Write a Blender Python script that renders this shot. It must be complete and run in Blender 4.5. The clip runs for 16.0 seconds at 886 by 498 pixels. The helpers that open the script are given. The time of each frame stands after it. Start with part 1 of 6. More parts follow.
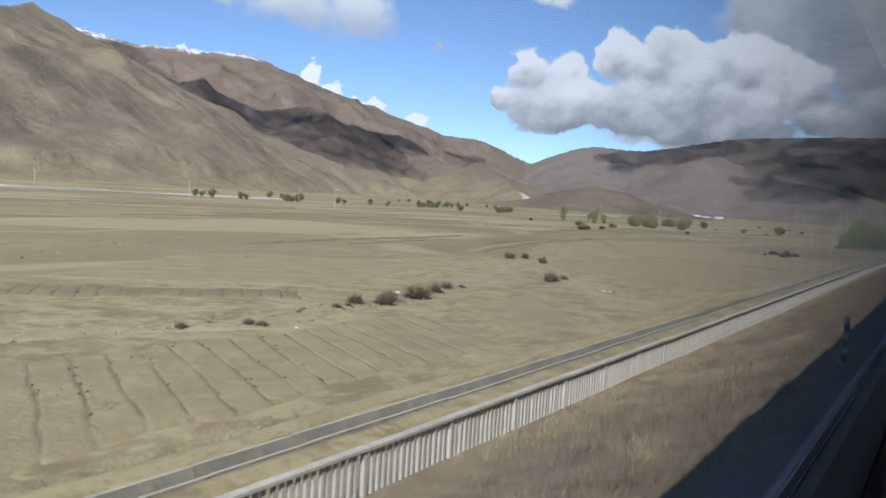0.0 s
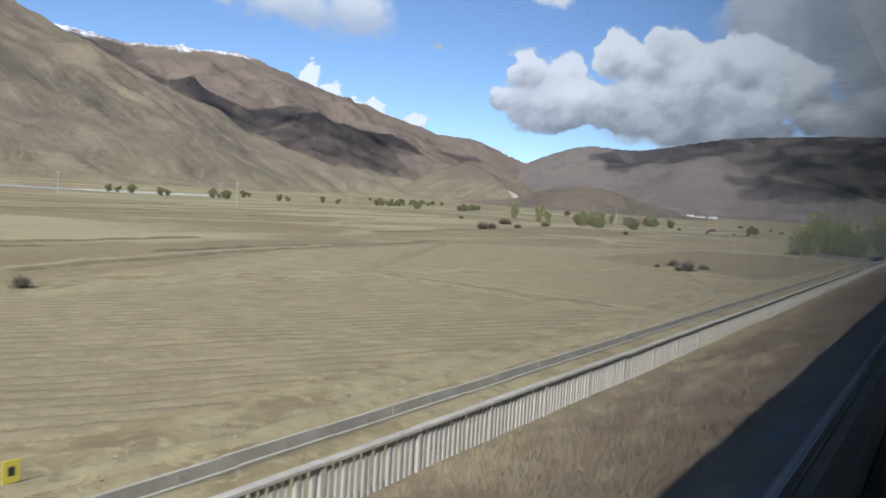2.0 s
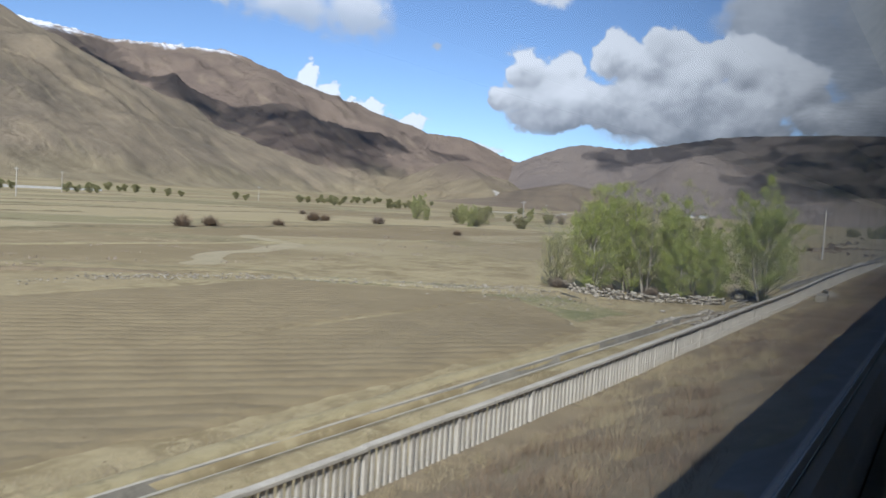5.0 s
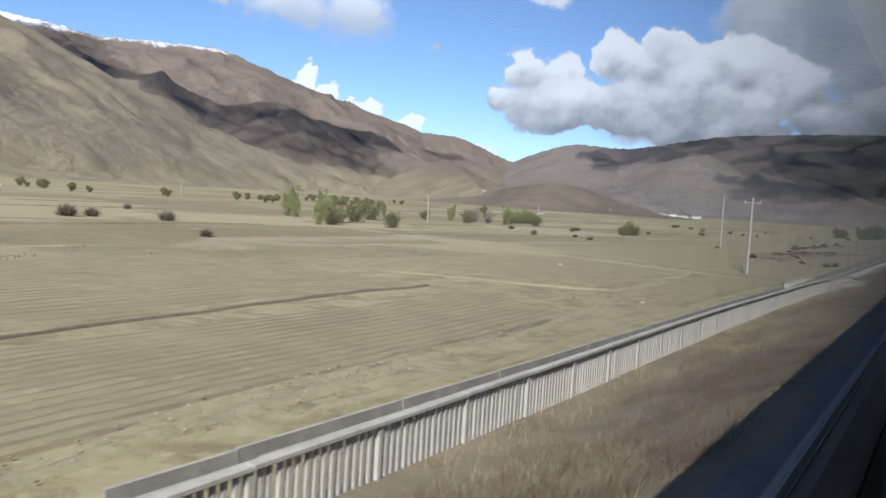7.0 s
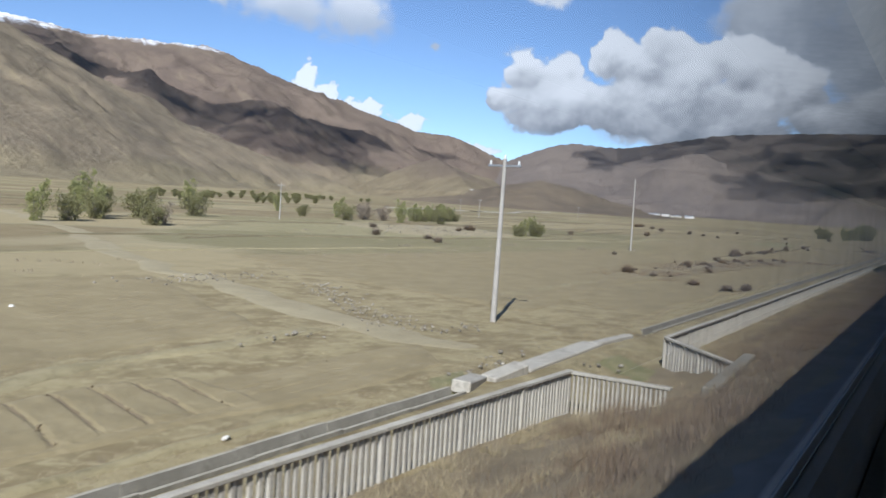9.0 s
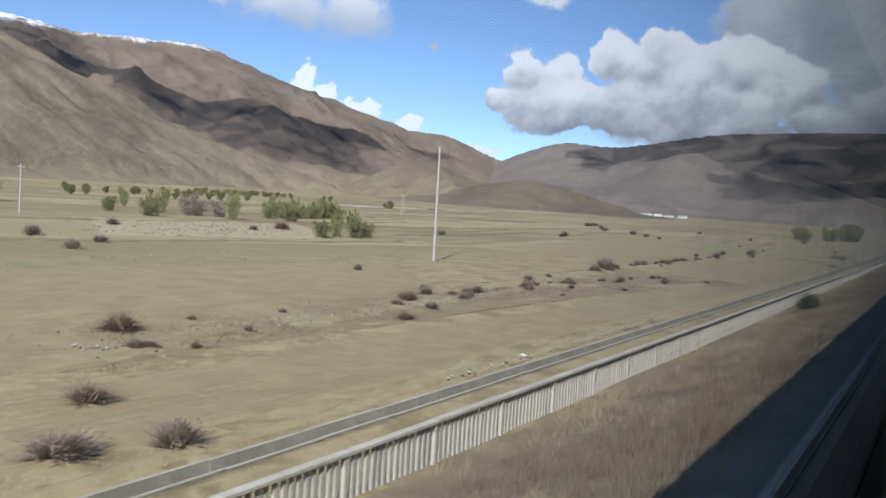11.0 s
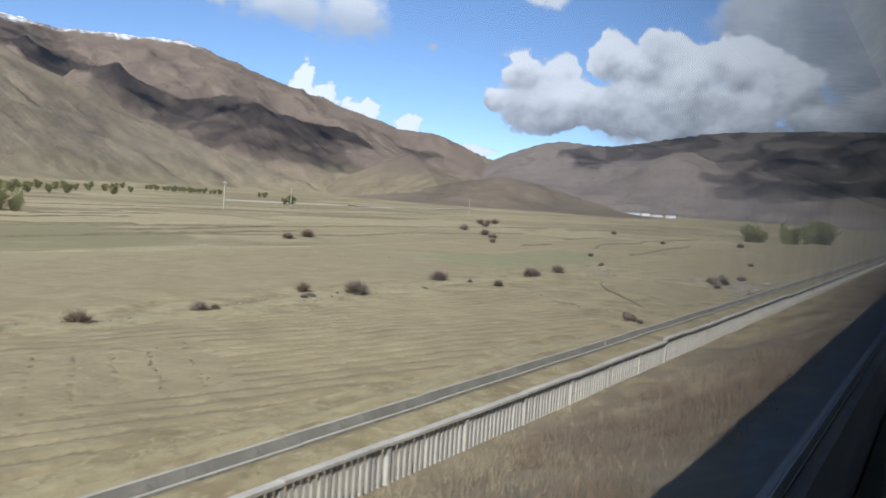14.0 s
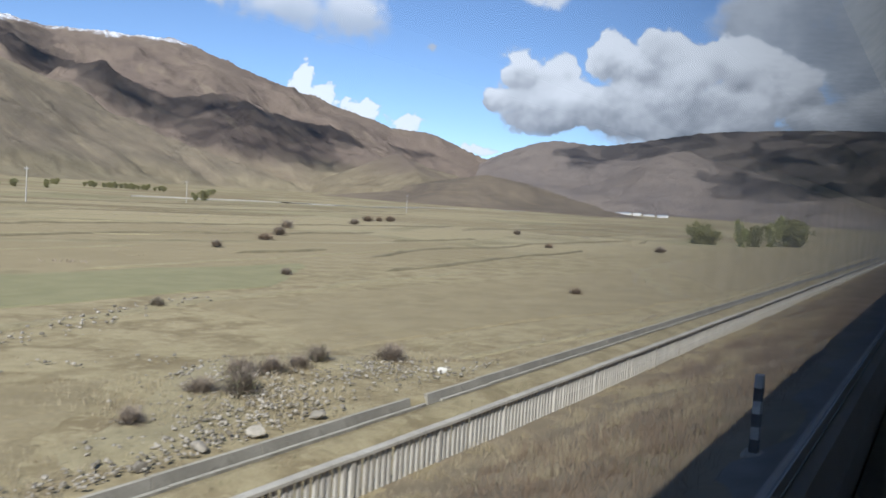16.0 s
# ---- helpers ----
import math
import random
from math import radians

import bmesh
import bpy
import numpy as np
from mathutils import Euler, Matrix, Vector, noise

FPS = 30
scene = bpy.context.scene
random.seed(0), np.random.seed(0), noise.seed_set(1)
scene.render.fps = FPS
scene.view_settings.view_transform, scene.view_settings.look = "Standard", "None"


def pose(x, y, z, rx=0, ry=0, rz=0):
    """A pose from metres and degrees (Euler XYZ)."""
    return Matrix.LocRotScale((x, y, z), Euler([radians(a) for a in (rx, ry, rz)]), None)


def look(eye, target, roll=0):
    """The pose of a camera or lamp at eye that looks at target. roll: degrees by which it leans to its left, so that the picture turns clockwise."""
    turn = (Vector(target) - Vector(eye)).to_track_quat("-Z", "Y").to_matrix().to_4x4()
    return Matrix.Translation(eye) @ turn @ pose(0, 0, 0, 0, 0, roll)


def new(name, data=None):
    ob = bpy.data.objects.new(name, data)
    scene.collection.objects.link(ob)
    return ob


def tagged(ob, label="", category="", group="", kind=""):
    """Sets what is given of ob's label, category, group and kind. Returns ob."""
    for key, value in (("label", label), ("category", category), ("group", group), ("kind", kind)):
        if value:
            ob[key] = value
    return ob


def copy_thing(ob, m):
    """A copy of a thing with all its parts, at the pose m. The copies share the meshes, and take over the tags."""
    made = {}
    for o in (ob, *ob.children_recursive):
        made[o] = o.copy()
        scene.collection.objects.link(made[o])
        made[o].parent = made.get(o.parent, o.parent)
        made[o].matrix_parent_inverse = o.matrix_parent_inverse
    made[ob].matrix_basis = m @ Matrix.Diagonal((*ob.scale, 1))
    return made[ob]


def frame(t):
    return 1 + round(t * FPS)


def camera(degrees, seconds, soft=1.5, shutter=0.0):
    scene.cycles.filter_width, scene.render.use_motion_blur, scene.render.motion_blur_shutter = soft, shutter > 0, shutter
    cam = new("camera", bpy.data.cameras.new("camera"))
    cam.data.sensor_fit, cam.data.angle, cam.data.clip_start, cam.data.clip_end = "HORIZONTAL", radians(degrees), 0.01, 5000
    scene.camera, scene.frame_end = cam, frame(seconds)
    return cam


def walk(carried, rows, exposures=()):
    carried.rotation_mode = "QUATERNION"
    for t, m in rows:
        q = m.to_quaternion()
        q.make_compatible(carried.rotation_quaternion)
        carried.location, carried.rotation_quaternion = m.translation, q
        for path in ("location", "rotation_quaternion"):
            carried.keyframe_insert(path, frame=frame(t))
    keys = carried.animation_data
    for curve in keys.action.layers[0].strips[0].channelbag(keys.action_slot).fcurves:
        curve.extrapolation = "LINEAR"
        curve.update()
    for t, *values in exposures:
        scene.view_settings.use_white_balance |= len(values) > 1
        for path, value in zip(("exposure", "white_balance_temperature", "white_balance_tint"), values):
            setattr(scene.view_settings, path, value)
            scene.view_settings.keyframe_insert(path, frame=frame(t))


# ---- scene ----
# The train runs along +x at 28 m/s; +y points to the valley; the fields lie at z = 0.
EYE = 5.53
cam = camera(56.0, 16.0, soft=1.5, shutter=0.07)


def eye_pose(t):
    k = t / 16.0
    return (pose(28.0 * t, 0, EYE, 0, 0, 31.77 - 0.5 * k - 90) @ pose(0, 0, 0, 90 - 3.25 + 0.12 * k)
            @ pose(0, 0, 0, 0, 0, 3.47 + 0.12 * k))


walk(cam, [(t / 2, eye_pose(t / 2)) for t in range(33)], [(0, 0.57, 5830, 10), (5.4, 0.57, 5830, 10), (6.0, 0.7, 5830, 10), (6.5, 0.95, 5830, 10), (6.8, 0.85, 5830, 10), (7.3, 0.62, 5830, 10), (16, 0.6, 5830, 10)])

# ---- light: high sun behind the train, blue sky with cumulus ----
SUN_EL, SUN_AZ = 38.7, 201.0
sun = new("sun", bpy.data.lights.new("sun", "SUN"))
sun.data.energy, sun.data.angle, sun.data.color = 4.9, radians(0.53), (1.0, 0.95, 0.86)
sun_dir = Vector((math.cos(radians(SUN_EL)) * math.cos(radians(SUN_AZ)),
                  math.cos(radians(SUN_EL)) * math.sin(radians(SUN_AZ)), math.sin(radians(SUN_EL))))
sun.matrix_world = look(sun_dir * 300, (0, 0, 0))


class Nodes:
    """Short hand for a node tree."""

    def __init__(self, tree):
        self.t = tree
        tree.nodes.clear()

    def add(self, kind, **kw):
        n = self.t.nodes.new(kind)
        for k, v in kw.items():
            setattr(n, k, v)
        return n

    def put(self, sock, v):
        if isinstance(v, bpy.types.NodeSocket):
            self.t.links.new(v, sock)
        else:
            sock.default_value = v

    def math(self, op, a, b=0.0, c=0.0, clamp=False):
        n = self.add("ShaderNodeMath", operation=op, use_clamp=clamp)
        for s, v in zip(n.inputs, (a, b, c)):
            self.put(s, v)
        return n.outputs[0]

    def mix(self, f, a, b):
        n = self.add("ShaderNodeMix", data_type="RGBA")
        self.put(n.inputs[0], f)
        self.put(n.inputs[6], a)
        self.put(n.inputs[7], b)
        return n.outputs[2]

    def step(self, v, lo, hi, a=0.0, b=1.0):
        n = self.add("ShaderNodeMapRange", interpolation_type="SMOOTHSTEP")
        for s, x in zip(n.inputs, (v, lo, hi, a, b)):
            self.put(s, x)
        return n.outputs[0]

    def noise(self, vec, scale, detail=4.0, rough=0.55, dist=0.0):
        n = self.add("ShaderNodeTexNoise")
        self.put(n.inputs["Vector"], vec)
        n.inputs["Scale"].default_value, n.inputs["Detail"].default_value = scale, detail
        n.inputs["Roughness"].default_value, n.inputs["Distortion"].default_value = rough, dist
        return n.outputs["Fac"]

    def combine(self, x, y, z):
        n = self.add("ShaderNodeCombineXYZ")
        for s, v in zip(n.inputs, (x, y, z)):
            self.put(s, v)
        return n.outputs[0]


def rgb(r, g, b):
    return (r, g, b, 1.0)


# cumulus: heading and height of each puff in degrees, half width, half height, brightness of its crown
PUFFS = [(25.2, 7.5, 2.9, 2.3, 1.0), (26.6, 9.1, 1.4, 1.6, 1.0), (24.3, 9.0, 1.6, 1.6, 1.0), (22.9, 7.2, 1.4, 1.5, 0.95), (28.0, 7.2, 1.3, 1.1, 0.9), (24.4, 6.1, 3.2, 1.2, 0.6),
         (20.6, 10.4, 1.5, 1.7, 1.0), (17.6, 10.7, 1.5, 1.7, 0.85), (18.8, 9.4, 2.0, 1.7, 0.9), (15.8, 9.6, 2.2, 1.8, 0.95), (14.0, 10.3, 1.5, 1.5, 1.0), (12.0, 9.6, 2.1, 1.8, 0.95),
         (9.5, 8.6, 2.4, 1.8, 0.85), (12.6, 7.5, 2.6, 1.6, 1.0), (17.5, 7.2, 3.6, 2.0, 0.55), (20.2, 6.5, 1.7, 1.4, 0.3), (21.8, 6.7, 1.6, 1.5, 0.5), (14.5, 5.9, 5.5, 1.2, 0.35), (8.0, 6.6, 2.0, 1.2, 0.7), (4.0, 6.2, 4.0, 2.4, 0.35),
         (-3.0, 7.0, 6.0, 3.6, 0.4), (-12.0, 8.0, 7.0, 4.5, 0.5), (-24.0, 9.0, 8.0, 5.0, 0.6)]
GREY = [(12.2, 12.2, 3.0, 2.2), (9.0, 11.2, 5.0, 3.2), (9.4, 13.8, 4.6, 2.7), (5.6, 10.8, 3.4, 5.2), (15.0, 5.4, 8.0, 1.2), (7.5, 15.8, 6.4, 3.6), (3.0, 9.5, 5.4, 7.0), (-6.0, 13.0, 9.0, 8.0), (-18.0, 15.0, 10.0, 9.0)]
SOFT = [(43.2, 12.9, 4.8, 2.3), (38.6, 12.3, 3.6, 2.1), (47.0, 12.8, 2.6, 1.3), (25.6, 14.3, 2.6, 1.1), (33.0, 10.4, 0.6, 0.5), (62.0, 17.0, 7.0, 2.5), (75.0, 11.0, 9.0, 3.0)]
SMALL = [(41.6, 7.6, 1.1, 1.4), (40.4, 6.5, 1.6, 1.2), (37.6, 5.8, 2.2, 0.9), (34.2, 5.2, 1.7, 0.8), (49.6, 8.9, 0.8, 0.5), (29.2, 3.9, 1.0, 0.5)]

world = bpy.data.worlds.new("sky")
scene.world = world
world.use_nodes = True
w = Nodes(world.node_tree)
sky = w.add("ShaderNodeTexSky", sky_type="NISHITA", sun_disc=False, sun_elevation=radians(SUN_EL),
            sun_rotation=radians(90.0 - SUN_AZ), altitude=3600.0, air_density=1.0, dust_density=0.6, ozone_density=2.2)
geo = w.add("ShaderNodeTexCoord").outputs["Generated"]
sep = w.add("ShaderNodeSeparateXYZ")
w.put(sep.inputs[0], geo)
az = w.math("MULTIPLY", w.math("ARCTAN2", sep.outputs[1], sep.outputs[0]), 57.29578)
el = w.math("MULTIPLY", w.math("ARCSINE", sep.outputs[2]), 57.29578)
flat = w.combine(az, el, 0.0)
wob = w.noise(flat, 0.3, 9.0, 0.58)
curl = w.noise(flat, 0.9, 4.0, 0.55)
# ragged outlines: the puffs are laid out in a bent copy of the sky
bent_az = w.math("ADD", az, w.math("MULTIPLY", w.math("SUBTRACT", w.noise(w.combine(az, el, 7.0), 0.4, 10.0, 0.6), 0.5), 3.0))
bent_el = w.math("ADD", el, w.math("MULTIPLY", w.math("SUBTRACT", w.noise(w.combine(az, el, 19.0), 0.44, 10.0, 0.6), 0.5), 2.8))


def cauliflower(da, de):
    """Rounded billows at several sizes, sampled at an offset in degrees."""
    n = w.add("ShaderNodeTexVoronoi", feature="SMOOTH_F1")
    bent = w.math("MULTIPLY", w.math("SUBTRACT", curl, 0.5), 1.1)
    w.put(n.inputs["Vector"], w.combine(w.math("ADD", w.math("ADD", az, da), bent), w.math("SUBTRACT", w.math("ADD", el, de), bent), 1.5))
    n.inputs["Scale"].default_value, n.inputs["Detail"].default_value = 0.4, 2.5
    n.inputs["Roughness"].default_value, n.inputs["Smoothness"].default_value = 0.42, 0.6
    return w.math("SUBTRACT", 0.62, n.outputs["Distance"])


def lobe(a, e, ra, re):
    q = w.math("ADD", w.math("POWER", w.math("DIVIDE", w.math("SUBTRACT", bent_az, a), ra), 2.0),
               w.math("POWER", w.math("DIVIDE", w.math("SUBTRACT", bent_el, e), re), 2.0))
    return w.math("SUBTRACT", 1.0, w.math("SQRT", q))


def bank(puffs):
    best = None
    for p in puffs:
        q = lobe(*p[:4])
        best = q if best is None else w.math("SMOOTH_MAX", best, q, 0.12)
    return best


billow = cauliflower(0.0, 0.0)
relief = w.math("SUBTRACT", billow, cauliflower(0.12, 0.3))
lumps = w.math("ADD", w.math("MULTIPLY", w.math("SUBTRACT", wob, 0.5), 1.0), w.math("MULTIPLY", billow, 0.16))
# height within the nearest puffs, weighted by their nearness, gives the shading
d_main, top_sum, all_sum = None, 0.0, 0.0
for a, e, ra, re, crown in PUFFS:
    q = lobe(a, e, ra * 1.14, re * 1.1)
    h = w.math("MULTIPLY", w.math("ADD", w.math("DIVIDE", w.math("SUBTRACT", bent_el, e), re * 1.1), 0.6), crown)
    weight = w.math("EXPONENT", w.math("MULTIPLY", w.math("MAXIMUM", q, -3.0), 6.0))
    top_sum = w.math("ADD", top_sum, w.math("MULTIPLY", h, weight))
    all_sum = w.math("ADD", all_sum, weight)
    d_main = q if d_main is None else w.math("SMOOTH_MAX", d_main, q, 0.2)
tall = w.math("DIVIDE", top_sum, all_sum)
d_main = w.math("ADD", d_main, lumps)
d_grey = w.math("ADD", bank(GREY), w.math("MULTIPLY", w.math("SUBTRACT", wob, 0.46), 1.0))
d_soft = w.math("ADD", bank(SOFT), w.math("MULTIPLY", w.math("SUBTRACT", w.noise(flat, 0.42, 9.0, 0.62), 0.5), 1.4))
d_small = w.math("ADD", bank(SMALL), w.math("MULTIPLY", w.math("SUBTRACT", w.noise(flat, 1.1, 7.0, 0.62), 0.52), 2.2))
floor_el = w.step(az, 18.0, 26.0, 2.4, 4.2)
base = w.step(w.math("SUBTRACT", w.math("ADD", el, w.math("MULTIPLY", lumps, 0.6)), floor_el), 0.0, 1.2)
a_main = w.math("MULTIPLY", w.step(d_main, -0.02, 0.2), base)
a_grey = w.math("MULTIPLY", w.math("MULTIPLY", w.step(d_grey, 0.0, 0.5), 0.96), base)
a_soft = w.math("MULTIPLY", w.step(d_soft, 0.02, 0.6), 0.9)
a_small = w.step(d_small, 0.05, 0.35)
lit = w.math("ADD", w.math("MULTIPLY", tall, 0.62), w.math("MULTIPLY", relief, 0.5))
lit = w.math("ADD", lit, w.math("MULTIPLY", w.math("SUBTRACT", wob, 0.5), 1.2))
lit = w.math("ADD", lit, w.math("MULTIPLY", w.math("SUBTRACT", el, 7.0), 0.035))
lit = w.step(lit, -0.3, 0.72)
white = w.mix(lit, rgb(0.2, 0.225, 0.265), rgb(0.63, 0.655, 0.69))
soft_white = w.mix(w.step(w.math("ADD", w.math("MULTIPLY", w.math("SUBTRACT", el, 12.2), 0.5), w.math("SUBTRACT", wob, 0.5)), -0.5, 0.6),
                   rgb(0.36, 0.4, 0.46), rgb(0.58, 0.6, 0.63))
grey = w.mix(w.step(wob, 0.3, 0.7), rgb(0.29, 0.32, 0.365), rgb(0.43, 0.46, 0.5))
clear = w.add("ShaderNodeBackground")
w.put(clear.inputs["Color"], sky.outputs[0])
clear.inputs["Strength"].default_value = 0.1
cloud_col = w.mix(a_small, soft_white, rgb(0.66, 0.7, 0.74))
cloud_col = w.mix(a_grey, cloud_col, grey)
cloud_col = w.mix(a_main, cloud_col, white)
puff = w.add("ShaderNodeBackground")
w.put(puff.inputs["Color"], cloud_col)
puff.inputs["Strength"].default_value = 1.0
cover = w.math("MAXIMUM", w.math("MAXIMUM", a_main, a_grey), w.math("MAXIMUM", a_soft, a_small))
above = w.step(el, 0.0, 1.0)
both = w.add("ShaderNodeMixShader")
w.put(both.inputs[0], w.math("MULTIPLY", cover, above))
w.put(both.inputs[1], clear.outputs[0])
w.put(both.inputs[2], puff.outputs[0])
w.put(w.add("ShaderNodeOutputWorld").inputs[0], both.outputs[0])


# ---- materials ----
def stuff(name, low, high, grain=6.0, blotch=0.6, rough=0.9, bump=0.4, depth=0.02, third=None, metal=0.0, vary=0.0, stretch=(1, 1, 1), island=0.0):
    """A two-scale surface: blotches between two colours, fine grain, relief and, with third, worn or stained patches."""
    m = bpy.data.materials.new(name)
    m.use_nodes = True
    n = Nodes(m.node_tree)
    src = n.add("ShaderNodeTexCoord").outputs["Object"]
    mp = n.add("ShaderNodeMapping")
    n.put(mp.inputs[0], src)
    mp.inputs["Scale"].default_value = stretch
    vec = mp.outputs[0]
    big = n.noise(vec, blotch, 5.0, 0.6, 0.3)
    fine = n.noise(vec, grain, 6.0, 0.65)
    f = n.math("ADD", n.math("MULTIPLY", n.step(big, 0.3, 0.7), 0.6), n.math("MULTIPLY", n.step(fine, 0.25, 0.75), 0.4))
    if vary:
        rnd = n.add("ShaderNodeObjectInfo").outputs["Random"]
        f = n.math("ADD", f, n.math("MULTIPLY", n.math("SUBTRACT", rnd, 0.5), vary), clamp=True)
    if island:
        rnd = n.add("ShaderNodeNewGeometry").outputs["Random Per Island"]
        f = n.math("ADD", f, n.math("MULTIPLY", n.math("SUBTRACT", rnd, 0.5), island), clamp=True)
    col = n.mix(f, rgb(*low), rgb(*high))
    if third:
        patch = n.math("MULTIPLY", n.step(n.noise(vec, blotch * 2.3, 6.0, 0.7, 0.6), 0.52, 0.68), 0.75)
        col = n.mix(patch, col, rgb(*third))
    bs = n.add("ShaderNodeBsdfPrincipled")
    n.put(bs.inputs["Base Color"], col)
    n.put(bs.inputs["Roughness"], n.step(fine, 0.2, 0.8, rough - 0.12, min(rough + 0.06, 1.0)))
    bs.inputs["Metallic"].default_value = metal
    bs.inputs["Specular IOR Level"].default_value = 0.25
    b = n.add("ShaderNodeBump")
    b.inputs["Strength"].default_value, b.inputs["Distance"].default_value = bump, depth
    n.put(b.inputs["Height"], n.math("ADD", fine, n.math("MULTIPLY", big, 0.5)))
    n.put(bs.inputs["Normal"], b.outputs[0])
    n.put(n.add("ShaderNodeOutputMaterial").inputs[0], bs.outputs[0])
    return m


def leafy(name, low, high, thin=0.45):
    """Leaves and blades: light passes through them in part; each island has a tone of its own."""
    m = bpy.data.materials.new(name)
    m.use_nodes = True
    n = Nodes(m.node_tree)
    rnd = n.add("ShaderNodeNewGeometry").outputs["Random Per Island"]
    col = n.mix(rnd, rgb(*low), rgb(*high))
    bs = n.add("ShaderNodeBsdfPrincipled")
    n.put(bs.inputs["Base Color"], col)
    bs.inputs["Roughness"].default_value = 0.65
    bs.inputs["Specular IOR Level"].default_value = 0.2
    tr = n.add("ShaderNodeBsdfTranslucent")
    n.put(tr.inputs["Color"], col)
    mx = n.add("ShaderNodeMixShader")
    mx.inputs[0].default_value = thin
    n.put(mx.inputs[1], bs.outputs[0])
    n.put(mx.inputs[2], tr.outputs[0])
    n.put(n.add("ShaderNodeOutputMaterial").inputs[0], mx.outputs[0])
    return m


def glazing(name, tint):
    """Clear window glass: a mirror at grazing angles, otherwise lets light straight through."""
    m = bpy.data.materials.new(name)
    m.use_nodes = True
    n = Nodes(m.node_tree)
    fr = n.add("ShaderNodeFresnel")
    fr.inputs["IOR"].default_value = 1.5
    tr = n.add("ShaderNodeBsdfTransparent")
    tr.inputs["Color"].default_value = rgb(*tint)
    gl = n.add("ShaderNodeBsdfGlossy")
    gl.inputs["Roughness"].default_value = 0.0
    mx = n.add("ShaderNodeMixShader")
    # both faces of the pane reflect: 2 r / (1 + r)
    n.put(mx.inputs[0], n.math("DIVIDE", n.math("MULTIPLY", fr.outputs[0], 2.0), n.math("ADD", fr.outputs[0], 1.0)))
    n.put(mx.inputs[1], tr.outputs[0])
    n.put(mx.inputs[2], gl.outputs[0])
    n.put(n.add("ShaderNodeOutputMaterial").inputs[0], mx.outputs[0])
    return m


def ground_material():
    """Valley floor: dry soil and pale grass, parcels of slightly different tone far out, straw near the banks."""
    m = bpy.data.materials.new("valley_soil")
    m.use_nodes = True
    n = Nodes(m.node_tree)
    src = n.add("ShaderNodeTexCoord").outputs["Object"]
    sp = n.add("ShaderNodeSeparateXYZ")
    n.put(sp.inputs[0], src)
    warp = n.add("ShaderNodeTexNoise")
    n.put(warp.inputs["Vector"], src)
    warp.inputs["Scale"].default_value = 0.02
    wv = n.add("ShaderNodeVectorMath", operation="MULTIPLY_ADD")
    n.put(wv.inputs[0], warp.outputs["Color"])
    wv.inputs[1].default_value = (30, 30, 0)
    n.put(wv.inputs[2], src)
    mp = n.add("ShaderNodeMapping")
    n.put(mp.inputs[0], wv.outputs[0])
    mp.inputs["Scale"].default_value = (0.014, 0.026, 0.0)
    mp.inputs["Rotation"].default_value = (0, 0, 0.25)
    cell = n.add("ShaderNodeTexVoronoi", feature="F1")
    n.put(cell.inputs["Vector"], mp.outputs[0])
    cell.inputs["Scale"].default_value = 1.0
    edge = n.add("ShaderNodeTexVoronoi", feature="DISTANCE_TO_EDGE")
    n.put(edge.inputs["Vector"], mp.outputs[0])
    edge.inputs["Scale"].default_value = 1.0
    tone = n.add("ShaderNodeSeparateColor")
    n.put(tone.inputs[0], cell.outputs["Color"])
    fine = n.noise(src, 5.0, 8.0, 0.7)
    mid = n.noise(src, 0.45, 6.0, 0.62, 0.4)
    far = n.noise(src, 0.035, 5.0, 0.6)
    tuft = n.noise(src, 1.7, 7.0, 0.68, 0.5)
    soil = n.mix(n.step(mid, 0.36, 0.62), rgb(0.198, 0.155, 0.084), rgb(0.295, 0.246, 0.138))
    soil = n.mix(n.math("MULTIPLY", n.step(tuft, 0.52, 0.62), 0.7), soil, rgb(0.35, 0.3, 0.175))
    soil = n.mix(n.math("MULTIPLY", n.step(tuft, 0.36, 0.46, 1.0, 0.0), 0.6), soil, rgb(0.165, 0.135, 0.072))
    parcel = n.mix(n.step(tone.outputs[0], 0.2, 0.8), rgb(0.2, 0.157, 0.087), rgb(0.302, 0.25, 0.143))
    parcel = n.mix(n.math("MULTIPLY", n.step(tone.outputs[1], 0.72, 0.9), 0.4), parcel, rgb(0.19, 0.195, 0.1))
    bank_line = n.step(n.math("ADD", edge.outputs["Distance"], n.math("MULTIPLY", n.math("SUBTRACT", mid, 0.5), 0.05)), 0.02, 0.06, 1.0, 0.0)
    parcel = n.mix(n.math("MULTIPLY", bank_line, 0.7), parcel, n.mix(n.step(far, 0.4, 0.6), rgb(0.33, 0.28, 0.17), rgb(0.14, 0.125, 0.065)))
    out = n.step(sp.outputs[1], 34.0, 52.0)
    col = n.mix(out, soil, parcel)
    straw = n.math("MULTIPLY", n.step(far, 0.42, 0.62), n.step(mid, 0.35, 0.6))
    col = n.mix(n.math("MULTIPLY", straw, 0.4), col, rgb(0.34, 0.28, 0.165))
    col = n.mix(n.math("MULTIPLY", n.step(fine, 0.5, 0.75), 0.35), col, rgb(0.13, 0.1, 0.06))
    bs = n.add("ShaderNodeBsdfPrincipled")
    n.put(bs.inputs["Base Color"], col)
    bs.inputs["Roughness"].default_value = 0.95
    bs.inputs["Specular IOR Level"].default_value = 0.15
    b = n.add("ShaderNodeBump")
    b.inputs["Strength"].default_value, b.inputs["Distance"].default_value = 0.5, 0.06
    n.put(b.inputs["Height"], n.math("ADD", fine, n.math("MULTIPLY", mid, 2.0)))
    n.put(bs.inputs["Normal"], b.outputs[0])
